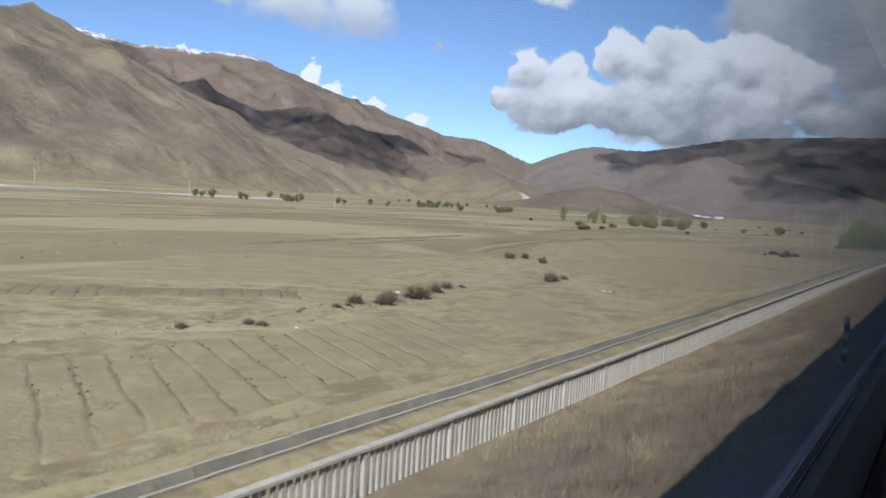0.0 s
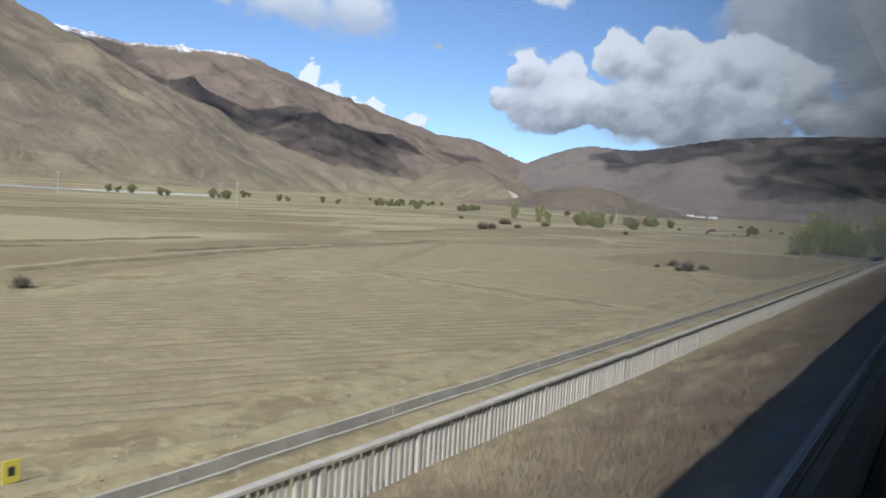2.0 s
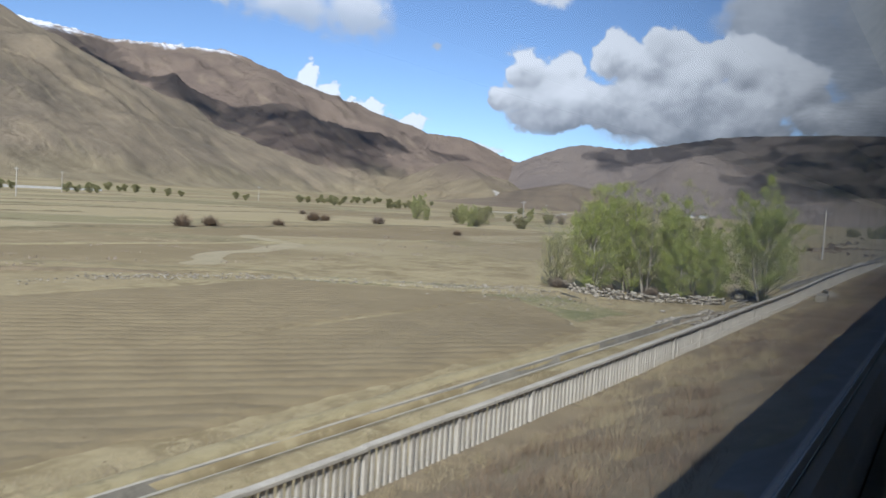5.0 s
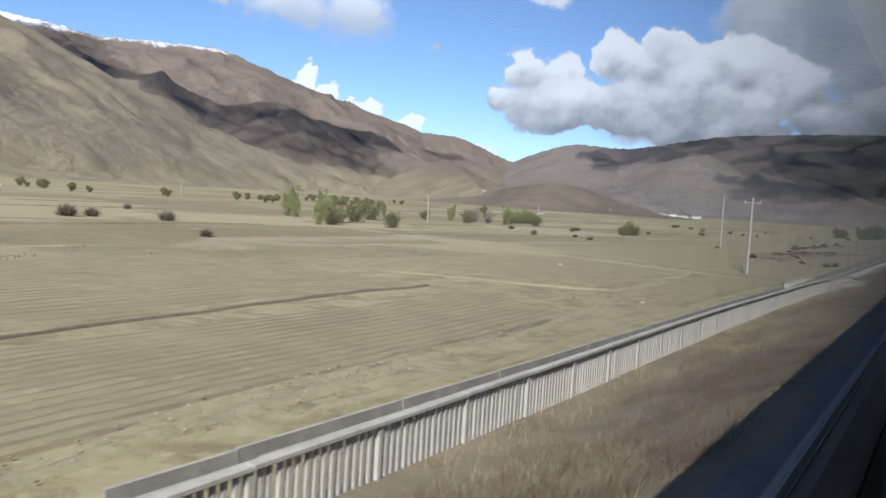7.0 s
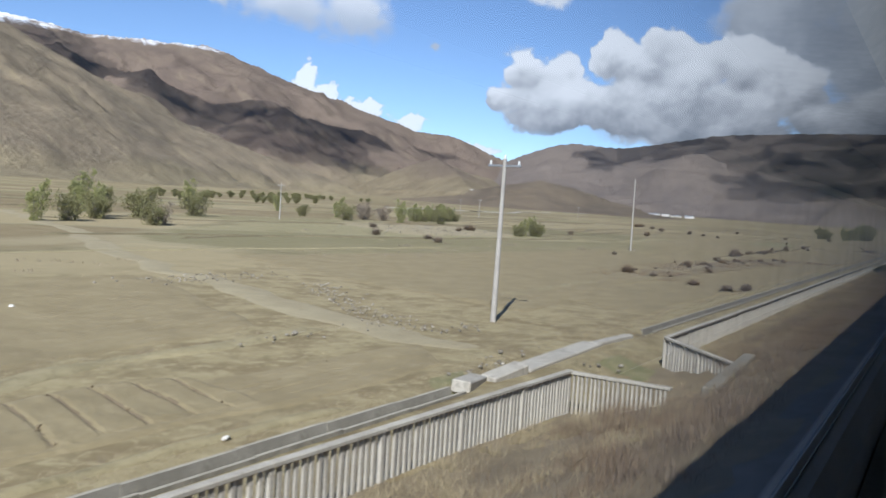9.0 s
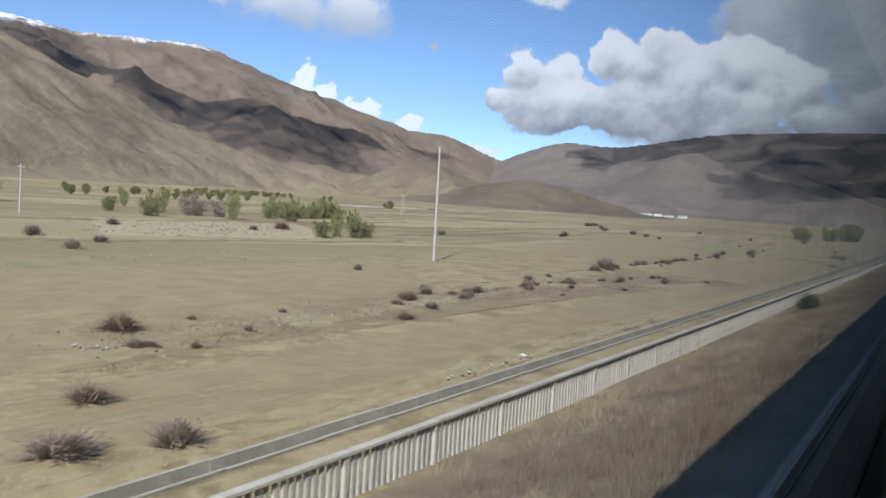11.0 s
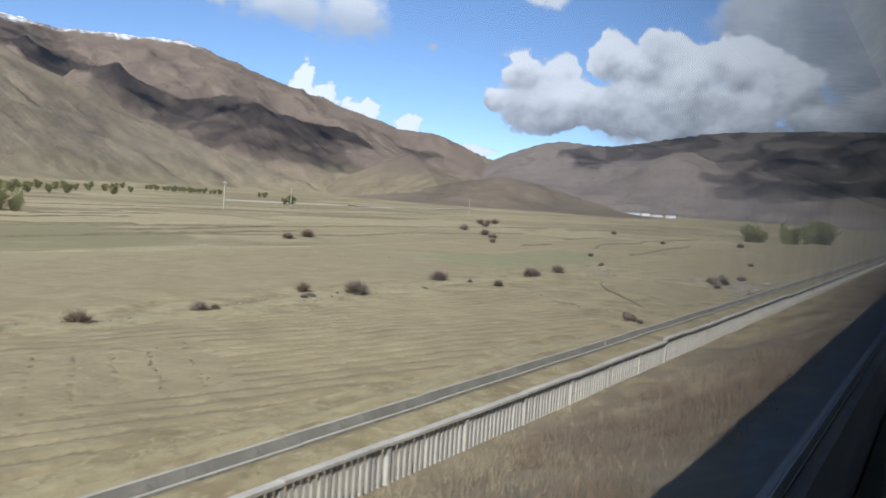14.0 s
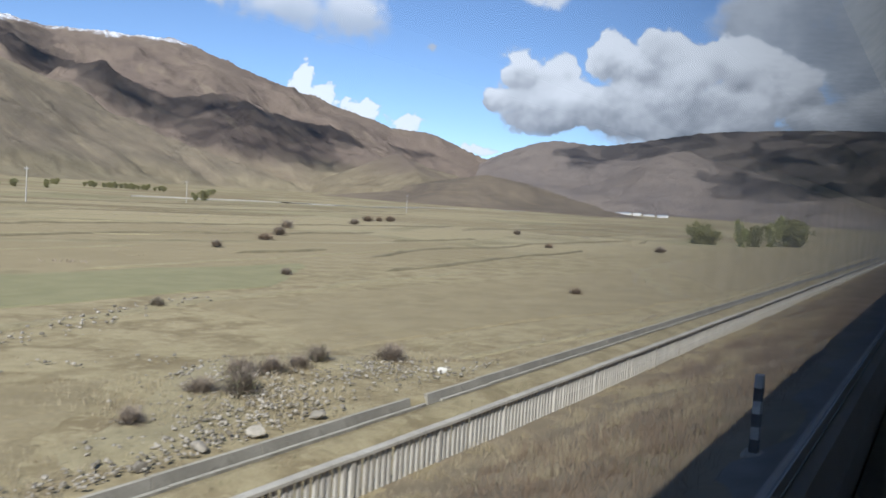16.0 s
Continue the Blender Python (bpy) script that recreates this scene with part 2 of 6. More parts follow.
    n.put(n.add("ShaderNodeOutputMaterial").inputs[0], bs.outputs[0])
    return m


def rock_slope(name, dry, brush, pale, snow_from=None, size=1.0, fan=0.0):
    """Mountain side: straw-coloured grass, dark scrub, pale scree in streaks, and old snow near the crest."""
    m = bpy.data.materials.new(name)
    m.use_nodes = True
    n = Nodes(m.node_tree)
    src = n.add("ShaderNodeTexCoord").outputs["Object"]
    big = n.noise(src, 0.004 / size, 8.0, 0.62, 0.5)
    mid = n.noise(src, 0.02 / size, 9.0, 0.68, 0.4)
    fine = n.noise(src, 0.12 / size, 8.0, 0.72)
    mp = n.add("ShaderNodeMapping")
    n.put(mp.inputs[0], src)
    mp.inputs["Rotation"].default_value = (0, 0, 0.75)
    mp.inputs["Scale"].default_value = (0.05 / size, 0.006 / size, 0.006 / size)
    streak = n.noise(mp.outputs[0], 1.0, 7.0, 0.65, 0.6)
    col = n.mix(n.step(big, 0.25, 0.68), rgb(*brush), rgb(*dry))
    col = n.mix(n.math("MULTIPLY", n.step(mid, 0.46, 0.66), 0.35), col, rgb(*dry))
    col = n.mix(n.math("MULTIPLY", n.step(mid, 0.28, 0.46, 1.0, 0.0), 0.45), col, rgb(*brush))
    col = n.mix(n.math("MULTIPLY", n.step(streak, 0.52, 0.68), 0.5), col, rgb(*pale))
    col = n.mix(n.math("MULTIPLY", n.step(fine, 0.54, 0.66), 0.7), col, rgb(brush[0] * 0.55, brush[1] * 0.55, brush[2] * 0.6))
    sp = n.add("ShaderNodeSeparateXYZ")
    n.put(sp.inputs[0], src)
    if fan:
        # straw-coloured grass grows on the fans of rubble at the foot
        low = n.math("ADD", sp.outputs[2], n.math("MULTIPLY", n.math("SUBTRACT", big, 0.5), fan * 1.6))
        col = n.mix(n.step(low, fan * 0.25, fan, 0.75, 0.0), col, n.mix(n.step(mid, 0.35, 0.65), rgb(0.235, 0.192, 0.12), rgb(0.32, 0.27, 0.17)))
    if snow_from:
        hgt = n.math("ADD", sp.outputs[2], n.math("MULTIPLY", n.math("SUBTRACT", mid, 0.5), 170.0))
        col = n.mix(n.step(hgt, snow_from, snow_from + 45.0), col, rgb(0.8, 0.82, 0.86))
    bs = n.add("ShaderNodeBsdfPrincipled")
    n.put(bs.inputs["Base Color"], col)
    bs.inputs["Roughness"].default_value = 0.95
    bs.inputs["Specular IOR Level"].default_value = 0.1
    b = n.add("ShaderNodeBump")
    b.inputs["Strength"].default_value, b.inputs["Distance"].default_value = 1.0, 15.0 * size
    n.put(b.inputs["Height"], n.math("ADD", mid, n.math("MULTIPLY", fine, 0.35)))
    n.put(bs.inputs["Normal"], b.outputs[0])
    n.put(n.add("ShaderNodeOutputMaterial").inputs[0], bs.outputs[0])
    return m


OUTER_FACE = bpy.data.materials.new("clear_outer_face")
OUTER_FACE.use_nodes = True
of = Nodes(OUTER_FACE.node_tree)
of.put(of.add("ShaderNodeOutputMaterial").inputs[0], of.add("ShaderNodeBsdfTransparent").outputs[0])
TRAIN_GLASS = glazing("coach_window_glass", (0.985, 0.99, 0.99))
SOIL = ground_material()
TILLED = stuff("tilled_soil", (0.205, 0.163, 0.088), (0.29, 0.238, 0.134), grain=5.0, blotch=0.5, bump=0.9, depth=0.06, third=(0.318, 0.262, 0.152))
TILLED_DARK = stuff("tilled_dark_soil", (0.158, 0.124, 0.07), (0.226, 0.182, 0.104), grain=5.0, blotch=0.45, bump=0.9, depth=0.06)
SPROUT = stuff("sprouting_crop", (0.188, 0.176, 0.088), (0.256, 0.231, 0.123), grain=9.0, blotch=0.5, bump=0.6, depth=0.04)
TURF = stuff("short_turf", (0.118, 0.128, 0.05), (0.29, 0.243, 0.135), grain=8.0, blotch=0.45, bump=0.7, depth=0.04, third=(0.1, 0.115, 0.042))
TRACK_DIRT = stuff("trodden_dirt", (0.26, 0.216, 0.13), (0.34, 0.292, 0.183), grain=6.0, blotch=0.5, bump=0.3)
CONCRETE = stuff("weathered_concrete", (0.33, 0.305, 0.258), (0.5, 0.468, 0.4), grain=14.0, blotch=1.4, rough=0.9, bump=0.4, depth=0.01, third=(0.17, 0.152, 0.122), vary=0.45)
COPING = stuff("coping_concrete", (0.31, 0.285, 0.235), (0.46, 0.43, 0.365), grain=14.0, blotch=1.1, rough=0.9, bump=0.4, depth=0.01, third=(0.22, 0.2, 0.165), vary=0.3)
CHANNEL = stuff("channel_concrete", (0.185, 0.168, 0.132), (0.3, 0.278, 0.225), grain=10.0, blotch=1.0, rough=0.95, bump=0.4, depth=0.012, third=(0.15, 0.136, 0.105), vary=0.25)
LIP = stuff("pale_channel_lip", (0.255, 0.232, 0.18), (0.39, 0.36, 0.29), grain=10.0, blotch=0.9, rough=0.95, bump=0.4, depth=0.012, third=(0.24, 0.215, 0.17), vary=0.2)
SILT = stuff("channel_silt", (0.13, 0.105, 0.07), (0.22, 0.18, 0.12), grain=10.0, blotch=1.2, bump=0.4)
BANK_LITTER = stuff("brown_bank_litter", (0.15, 0.12, 0.077), (0.26, 0.21, 0.132), grain=11.0, blotch=0.7, bump=0.9, depth=0.05, third=(0.29, 0.23, 0.145))
HEATH = stuff("brown_heath_soil", (0.17, 0.136, 0.08), (0.26, 0.212, 0.125), grain=8.0, blotch=0.9, bump=0.9, depth=0.06, third=(0.135, 0.102, 0.065))
STRAY = stuff("stray_stone", (0.135, 0.117, 0.088), (0.35, 0.315, 0.255), grain=7.0, blotch=2.0, rough=0.95, bump=0.5, depth=0.02, island=1.1)
OPENING_DARK = stuff("dark_stream_water", (0.03, 0.03, 0.026), (0.05, 0.05, 0.044), rough=0.75, bump=0.05, blotch=1.0)
STONE = stuff("field_stone", (0.16, 0.14, 0.108), (0.34, 0.306, 0.245), grain=7.0, blotch=2.0, rough=0.9, bump=0.5, depth=0.02, vary=0.8)
PALE_STONE = stuff("pale_stone", (0.5, 0.48, 0.43), (0.68, 0.66, 0.6), grain=7.0, blotch=2.0, rough=0.85, bump=0.4)
# unseen coach inside, a lighter grey added to bounce light onto the sill
COACH_FLOOR = stuff("worn_coach_floor", (0.2, 0.2, 0.2), (0.3, 0.3, 0.3), grain=9.0, blotch=1.0, rough=0.7, bump=0.1)
BALLAST = stuff("track_ballast", (0.1, 0.098, 0.095), (0.24, 0.235, 0.225), grain=22.0, blotch=2.0, bump=0.9, depth=0.04)
BARK = stuff("grey_bark", (0.13, 0.11, 0.085), (0.3, 0.27, 0.22), grain=20.0, blotch=3.0, bump=0.6, stretch=(1, 1, 0.25))
POLE = stuff("spun_concrete", (0.3, 0.28, 0.25), (0.42, 0.395, 0.355), grain=12.0, blotch=1.0, rough=0.8, bump=0.15)
STEEL = stuff("galvanised_steel", (0.3, 0.31, 0.32), (0.42, 0.43, 0.44), rough=0.45, metal=0.8, bump=0.1)
GLAZED = stuff("glazed_insulator", (0.5, 0.5, 0.48), (0.7, 0.7, 0.68), rough=0.3, bump=0.05)
SEAL = stuff("black_window_seal", (0.36, 0.345, 0.325), (0.46, 0.44, 0.42), rough=0.9, bump=0.15, depth=0.004)
CAR_PAINT = stuff("grey_green_coach_paint", (0.1, 0.13, 0.11), (0.14, 0.17, 0.15), rough=0.4, bump=0.05)
LEAF = leafy("young_willow_leaf", (0.26, 0.305, 0.078), (0.5, 0.53, 0.17), 0.52)
LEAF_DULL = leafy("budding_leaf", (0.27, 0.275, 0.115), (0.48, 0.46, 0.22))
FAR_LEAF = leafy("pale_valley_leaf", (0.24, 0.25, 0.1), (0.42, 0.42, 0.19))
LEAF_DARK = leafy("olive_leaf", (0.17, 0.17, 0.075), (0.32, 0.3, 0.145))
STRAW = leafy("dry_grass_blade", (0.28, 0.23, 0.14), (0.52, 0.445, 0.29), 0.3)
RUST = leafy("russet_stalk", (0.165, 0.12, 0.082), (0.33, 0.25, 0.165), 0.3)
TWIG = leafy("bare_twig", (0.17, 0.138, 0.105), (0.36, 0.295, 0.225), 0.25)
SCRUB = leafy("grey_green_scrub", (0.09, 0.098, 0.042), (0.2, 0.195, 0.09), 0.3)
BRUSH = leafy("dark_bank_brush", (0.13, 0.103, 0.078), (0.3, 0.24, 0.18), 0.2)
RUSSET = leafy("russet_bank_stalk", (0.155, 0.112, 0.076), (0.32, 0.24, 0.158), 0.3)
YELLOW = stuff("yellow_plate", (0.48, 0.39, 0.05), (0.6, 0.5, 0.08), rough=0.5, bump=0.05)
BLACK = stuff("black_paint", (0.02, 0.02, 0.022), (0.045, 0.045, 0.045), rough=0.6, bump=0.05)
# white made darker: the haze that dims the posts is put into the colour
WHITE = stuff("dimmed_white_paint", (0.36, 0.36, 0.35), (0.52, 0.52, 0.5), rough=0.6, bump=0.05)
M1_SIDE = rock_slope("near_mountain_side", (0.25, 0.203, 0.141), (0.142, 0.12, 0.092), (0.33, 0.278, 0.172), size=0.7, fan=55.0)
M2_SIDE = rock_slope("far_mountain_side", (0.2, 0.156, 0.122), (0.138, 0.107, 0.09), (0.26, 0.21, 0.148), snow_from=704.0, size=1.6, fan=150.0)
# greyed towards purple: the haze of distance is put into these colours
M3_SIDE = rock_slope("distant_mountain_side", (0.215, 0.18, 0.155), (0.155, 0.134, 0.124), (0.255, 0.215, 0.18), size=2.0)
HILL_SIDE = rock_slope("low_hill_side", (0.2, 0.16, 0.115), (0.115, 0.094, 0.074), (0.28, 0.225, 0.145), size=0.5)


# ---- building helpers ----
def mesh_of(name, verts, faces, mat, smooth=False):
    me = bpy.data.meshes.new(name)
    if isinstance(verts, np.ndarray):
        verts, faces = np.asarray(verts, np.float32), np.asarray(faces, np.int32)
        me.vertices.add(len(verts))
        me.vertices.foreach_set("co", verts.ravel())
        k = faces.shape[1]
        me.loops.add(faces.size)
        me.loops.foreach_set("vertex_index", faces.ravel())
        me.polygons.add(len(faces))
        me.polygons.foreach_set("loop_start", np.arange(0, faces.size, k, dtype=np.int32))
        me.polygons.foreach_set("loop_total", np.full(len(faces), k, np.int32))
        me.update(calc_edges=True)
    else:
        me.from_pydata(verts, [], faces)
    me.materials.append(mat)
    if smooth:
        me.polygons.foreach_set("use_smooth", np.ones(len(me.polygons), bool))
    me.update()
    return me


def solid(bm, name, mat, smooth=False):
    me = bpy.data.meshes.new(name)
    bm.normal_update()
    bm.to_mesh(me)
    bm.free()
    me.materials.append(mat)
    if smooth:
        me.polygons.foreach_set("use_smooth", np.ones(len(me.polygons), bool))
    return me


def part(name, me, parent, m=None, label=""):
    ob = new(name, me)
    ob.parent = parent
    if m is not None:
        ob.matrix_basis = m
    return tagged(ob, label)


def box(bm, x0, x1, y0, y1, z0, z1, bevel=0.0):
    r = bmesh.ops.create_cube(bm, size=1.0, matrix=Matrix.Translation(((x0 + x1) / 2, (y0 + y1) / 2, (z0 + z1) / 2))
                              @ Matrix.Diagonal((x1 - x0, y1 - y0, z1 - z0, 1)))
    if bevel:
        edges = list({e for v in r["verts"] for e in v.link_edges})
        bmesh.ops.bevel(bm, geom=edges, offset=bevel, segments=1, affect="EDGES")


def box_mesh(name, x0, x1, y0, y1, z0, z1, mat, bevel=0.0):
    bm = bmesh.new()
    box(bm, x0, x1, y0, y1, z0, z1, bevel)
    return solid(bm, name, mat)


def lattice(ix, iy, seed):
    h = (ix.astype(np.int64) * 374761393 + iy.astype(np.int64) * 668265263 + seed * 974634777) & 0xFFFFFFFF
    h = ((h ^ (h >> 13)) * 1274126177) & 0xFFFFFFFF
    return ((h ^ (h >> 16)) & 0xFFFFFF) / float(0xFFFFFF)


def smooth_noise(x, y, seed=0):
    """Value noise in -1..1 for arrays."""
    ix, iy = np.floor(x), np.floor(y)
    fx, fy = x - ix, y - iy
    fx, fy = fx * fx * fx * (fx * (fx * 6 - 15) + 10), fy * fy * fy * (fy * (fy * 6 - 15) + 10)
    a, b = lattice(ix, iy, seed), lattice(ix + 1, iy, seed)
    c, d = lattice(ix, iy + 1, seed), lattice(ix + 1, iy + 1, seed)
    return (a + (b - a) * fx + (c - a) * fy + (a - b - c + d) * fx * fy) * 2 - 1


def fractal(x, y, size, octaves=5, seed=0, ridged=False):
    total, amp = np.zeros_like(x, dtype=float), 1.0
    c, s = math.cos(0.6), math.sin(0.6)
    x, y = x / size, y / size
    for k in range(octaves):
        v = smooth_noise(x, y, seed + k)
        total += amp * (1 - 2 * np.abs(v) if ridged else v)
        x, y = (c * x - s * y) * 2.03 + 17.1, (s * x + c * y) * 2.03 - 9.7
        amp *= 0.5
    return total


def sheet(xs, ys):
    """Vertex grid and quads over the given lines."""
    gx, gy = np.meshgrid(xs, ys, indexing="ij")
    nx, ny = len(xs), len(ys)
    i = np.arange(nx * ny).reshape(nx, ny)
    f = np.stack([i[:-1, :-1], i[1:, :-1], i[1:, 1:], i[:-1, 1:]], -1).reshape(-1, 4)
    return gx.ravel(), gy.ravel(), f


# ---- ground ----
TRACK_Z = 2.55


def ground_z(x, y):
    """Height of the valley floor, the railway bank and the rise to the mountain foot."""
    x, y = np.asarray(x, float), np.asarray(y, float)
    a = np.abs(y + 1.6)
    slope = TRACK_Z - 0.44 - np.clip(a - 4.0, 0, None) * 0.375
    top = TRACK_Z - np.clip(a - 2.3, 0, None) * 0.26
    bankz = np.where(a < 4.0, top, slope) + 0.07 * fractal(x, y, 2.2, 3, 5) * np.clip(a - 3.0, 0, 1)
    dip = -0.28 + 0.26 * np.clip((9.7 - np.abs(y)) / 0.5, 0, 1) * (1 - np.exp(-((x - 278) / 9.0) ** 4)) + 0.3 * np.exp(-((x - 232) / 36.0) ** 2)
    floor = (dip - 0.25 * np.exp(-((x - 278.5) / 3.2) ** 2)) * np.clip((11.6 - np.abs(y)) / 1.6, 0, 1) + 0.05 * fractal(x, y, 6.0, 3, 9) * np.clip(np.abs(np.abs(y) - 12.2) / 1.5 - 0.2, 0, 1) + 0.12 * fractal(x, y, 60.0, 3, 21) * np.clip((y - 16) / 20, 0, 1)
    rise = np.clip(y - 420.0, 0, None) * 0.012 + np.clip(x - 900.0, 0, None) * 0.0012
    rise = rise + 0.6 * fractal(x, y, 140.0, 3, 33) * np.clip((y - 90) / 200, 0, 1)
    gully = np.clip((x - 273.6) / 0.6, 0, 1) * np.clip((279.4 + (y - 5.5) * 1.05 - x) / 0.6, 0, 1) * np.clip((y - 5.1) / 0.4, 0, 1)
    bankz = bankz - (bankz + 0.55) * gully * (bankz > -0.55)
    cut = np.clip((0.24 - np.abs(y - 12.18)) / 0.05, 0, 1) * np.where((x > 273.2) & (x < 291), 0, 1) * np.where((x > 49) & (x < 62), 0, 1) * np.where((x > 180) & (x < 204), 0, 1) * (x > -12) * (x < 640)
    floor = floor - 0.62 * cut - 0.06 * np.exp(-((y - 12.18) / 0.5) ** 2)
    k = 0.25
    z = np.maximum(bankz, floor) + k * np.exp(-np.abs(bankz - floor) / k) * 0.25
    return z + rise


def z_at(x, y):
    return float(ground_z(np.array([x]), np.array([y]))[0])


# x of the camera as it nears the grove, and the share of the pull
EYE_X, NEARER = 168.0, 0.15


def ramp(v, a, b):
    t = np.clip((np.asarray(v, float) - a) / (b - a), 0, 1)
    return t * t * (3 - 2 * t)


def pull_to_eye(x, y, z):
    """Fits the view round the walled grove: a point of the level plan, pulled towards the camera's place at x = 168, so
    higher and closer to the rails.
    """
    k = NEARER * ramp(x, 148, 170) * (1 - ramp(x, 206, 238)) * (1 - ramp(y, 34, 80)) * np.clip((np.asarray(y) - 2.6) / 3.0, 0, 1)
    return x - (x - EYE_X) * k, y * (1 - k), z + (EYE - z) * k, 1 - k


def pull_line(x):
    """The same view-fitting share for what runs along the rails."""
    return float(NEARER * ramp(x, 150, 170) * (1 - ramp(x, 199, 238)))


xs = np.concatenate([np.linspace(-5200, -300, 30), np.linspace(-260, -20, 25), np.arange(-15, 650, 1.0), np.linspace(655, 1000, 50), np.linspace(1030, 2400, 60), np.linspace(2500, 5400, 30)])
ys = np.concatenate([np.linspace(-5200, -200, 26), np.linspace(-150, -12, 16), np.arange(-10, 11.7, 0.4), np.array([11.93, 11.95, 12.0, 12.1, 12.26, 12.36, 12.4, 12.43]), np.arange(12.7, 16, 0.4), np.arange(16, 44, 0.8), np.arange(44, 120, 3.0), np.linspace(123, 600, 60), np.linspace(630, 1600, 40), np.linspace(1700, 5200, 26)])
gx, gy, gf = sheet(xs, ys)
ground = tagged(new("ground", mesh_of("ground", np.stack([gx, gy, ground_z(gx, gy)], -1), gf, SOIL, True)),
                "dry valley floor of pale brown soil and straw", "ground", kind="structure")
# the railway bank is covered with brown litter
ground.data.materials.append(BANK_LITTER)
mid_y = gy[gf].mean(1) + 0.35 * fractal(gx[gf].mean(1), gy[gf].mean(1), 1.6, 3, 71)
ground.data.polygons.foreach_set("material_index", ((np.abs(mid_y) < 9.1) & (np.abs(mid_y) > 2.0)).astype(np.int32))
ground.data.update()

# ballast shoulder of the track under the train
bx, by, bf = sheet(np.arange(-40, 640, 2.0), np.array([-5.2, -4.4, -3.2, -1.6, 0.2, 1.3, 1.9, 2.45]))
bz = np.interp(by, [-5.2, -4.4, -3.2, 0.2, 1.3, 2.45], [2.1, 2.5, 2.72, 2.72, 2.5, 2.06]) + 0.03 * fractal(bx, by, 0.7, 2, 3)
tagged(new("ballast_bed", mesh_of("ballast_bed", np.stack([bx, by, bz], -1), bf, BALLAST, True)), "grey crushed-stone ballast along the railway", "ballast", kind="structure")


# ---- mountains ----
def mountain(name, crest, slope, extent, cell, mat, label, rough=0.1, size=420.0, seed=1, foot=0.0, power=0.85, foreslope=None):
    """Height field below a crest line; gullies run down from it."""
    x0, x1, y0, y1 = extent
    gx, gy, f = sheet(np.arange(x0, x1 + cell, cell), np.arange(y0, y1 + cell, cell))
    off = np.full(len(gx), 1e9)
    for (ax, ay, _), (bx_, by_, _) in zip(crest[:-1], crest[1:]):
        dx, dy = bx_ - ax, by_ - ay
        t = np.clip(((gx - ax) * dx + (gy - ay) * dy) / (dx * dx + dy * dy), 0, 1)
        off = np.minimum(off, np.hypot(gx - ax - t * dx, gy - ay - t * dy))
    bend = 0.22 * size * np.clip(off / (1.5 * size), 0, 1)
    wx = gx + bend * fractal(gx, gy, size * 0.9, 3, seed + 40)
    wy = gy + bend * fractal(gx, gy, size * 0.9, 3, seed + 50)
    best = np.full(len(gx), -1e9)
    for (ax, ay, az_), (bx_, by_, bz_) in zip(crest[:-1], crest[1:]):
        dx, dy = bx_ - ax, by_ - ay
        t = np.clip(((wx - ax) * dx + (wy - ay) * dy) / (dx * dx + dy * dy), 0, 1)
        dist = np.hypot(wx - ax - t * dx, wy - ay - t * dy)
        zc = az_ + (bz_ - az_) * t
        best = np.maximum(best, zc - slope * 60.0 * (dist / 60.0) ** power)
    top = max(c[2] for c in crest)
    h = np.clip(best / top, 0, 1)
    gully = fractal(gx, gy, size, 6, seed, True)
    near = np.clip(1.2 - h, 0.35, 1.0)
    z = best + rough * np.clip(best, 0, 0.6 * top) * gully * near * np.clip(0.12 + off / (0.9 * size), 0, 1) + 0.03 * np.clip(best, 0, 0.25 * top) * fractal(gx, gy, size * 0.12, 3, seed + 9)
    # soft fan at the foot
    z = np.where(best < 30.0, 30.0 * np.exp(np.clip((z - 30.0) / 30.0, -6, 1)) - 6.0, z)
    z = np.where(z < -4, -4, z) + foot
    return tagged(new(name, mesh_of(name, np.stack([gx, gy, z], -1), f, mat, True)), label, "mountain", kind="structure")


mountain("mountain_near", [(-500, 1700, 420), (500, 1520, 335), (820, 1560, 318), (980, 1720, 350), (1205, 1960, 427), (1422, 1659, 222), (1705, 1430, 98), (1900, 1250, 24)], 0.57,
         (-300, 2300, 780, 2500), 11.0, M1_SIDE, "brown scrub-covered mountain spur with rocky outcrops", rough=0.17, size=300.0, seed=11, power=0.93)
mountain("mountain_far", [(1500, 4250, 800), (2200, 4000, 795), (2519, 3849, 770), (2805, 3709, 728), (3026, 3530, 730), (3292, 3388, 741), (3547, 3083, 612), (3707, 2970, 552), (4053, 2572, 385),
                          (4186, 2349, 362), (4296, 2142, 262), (4420, 1960, 200)], 0.62,
         (1400, 4640, 1250, 4300), 17.0, M2_SIDE, "high brown mountain with traces of snow along the crest", rough=0.22, size=520.0, seed=23, power=0.9)
mountain("mountain_distant", [(4300, 2150, 240), (4400, 1990, 318), (4430, 1880, 356), (4460, 1780, 372), (4530, 1580, 352), (4600, 1420, 372), (4700, 1100, 440), (4720, 600, 460), (4720, 0, 450), (4700, -800, 480)], 0.55,
         (3500, 4860, -1000, 2500), 17.0, M3_SIDE, "distant grey-brown mountain under the cloud bank", rough=0.14, size=600.0, seed=37, power=0.92)
mountain("mountain_front", [(4150, 1105, 296), (4330, 1060, 320)], 0.62, (3400, 4500, 400, 1800), 15.0, M3_SIDE,
         "pyramid-shaped brown foothill", rough=0.1, size=420.0, seed=41, power=0.95)
mountain("hill_low", [(1480, 860, 6), (1560, 740, 34), (1640, 650, 57), (1760, 632, 48), (1900, 612, 30), (2080, 590, 10)], 0.32, (1300, 2420, 380, 1200), 9.0, HILL_SIDE,
         "low dark rocky hill on the valley floor", rough=0.4, size=130.0, seed=53, power=0.95)
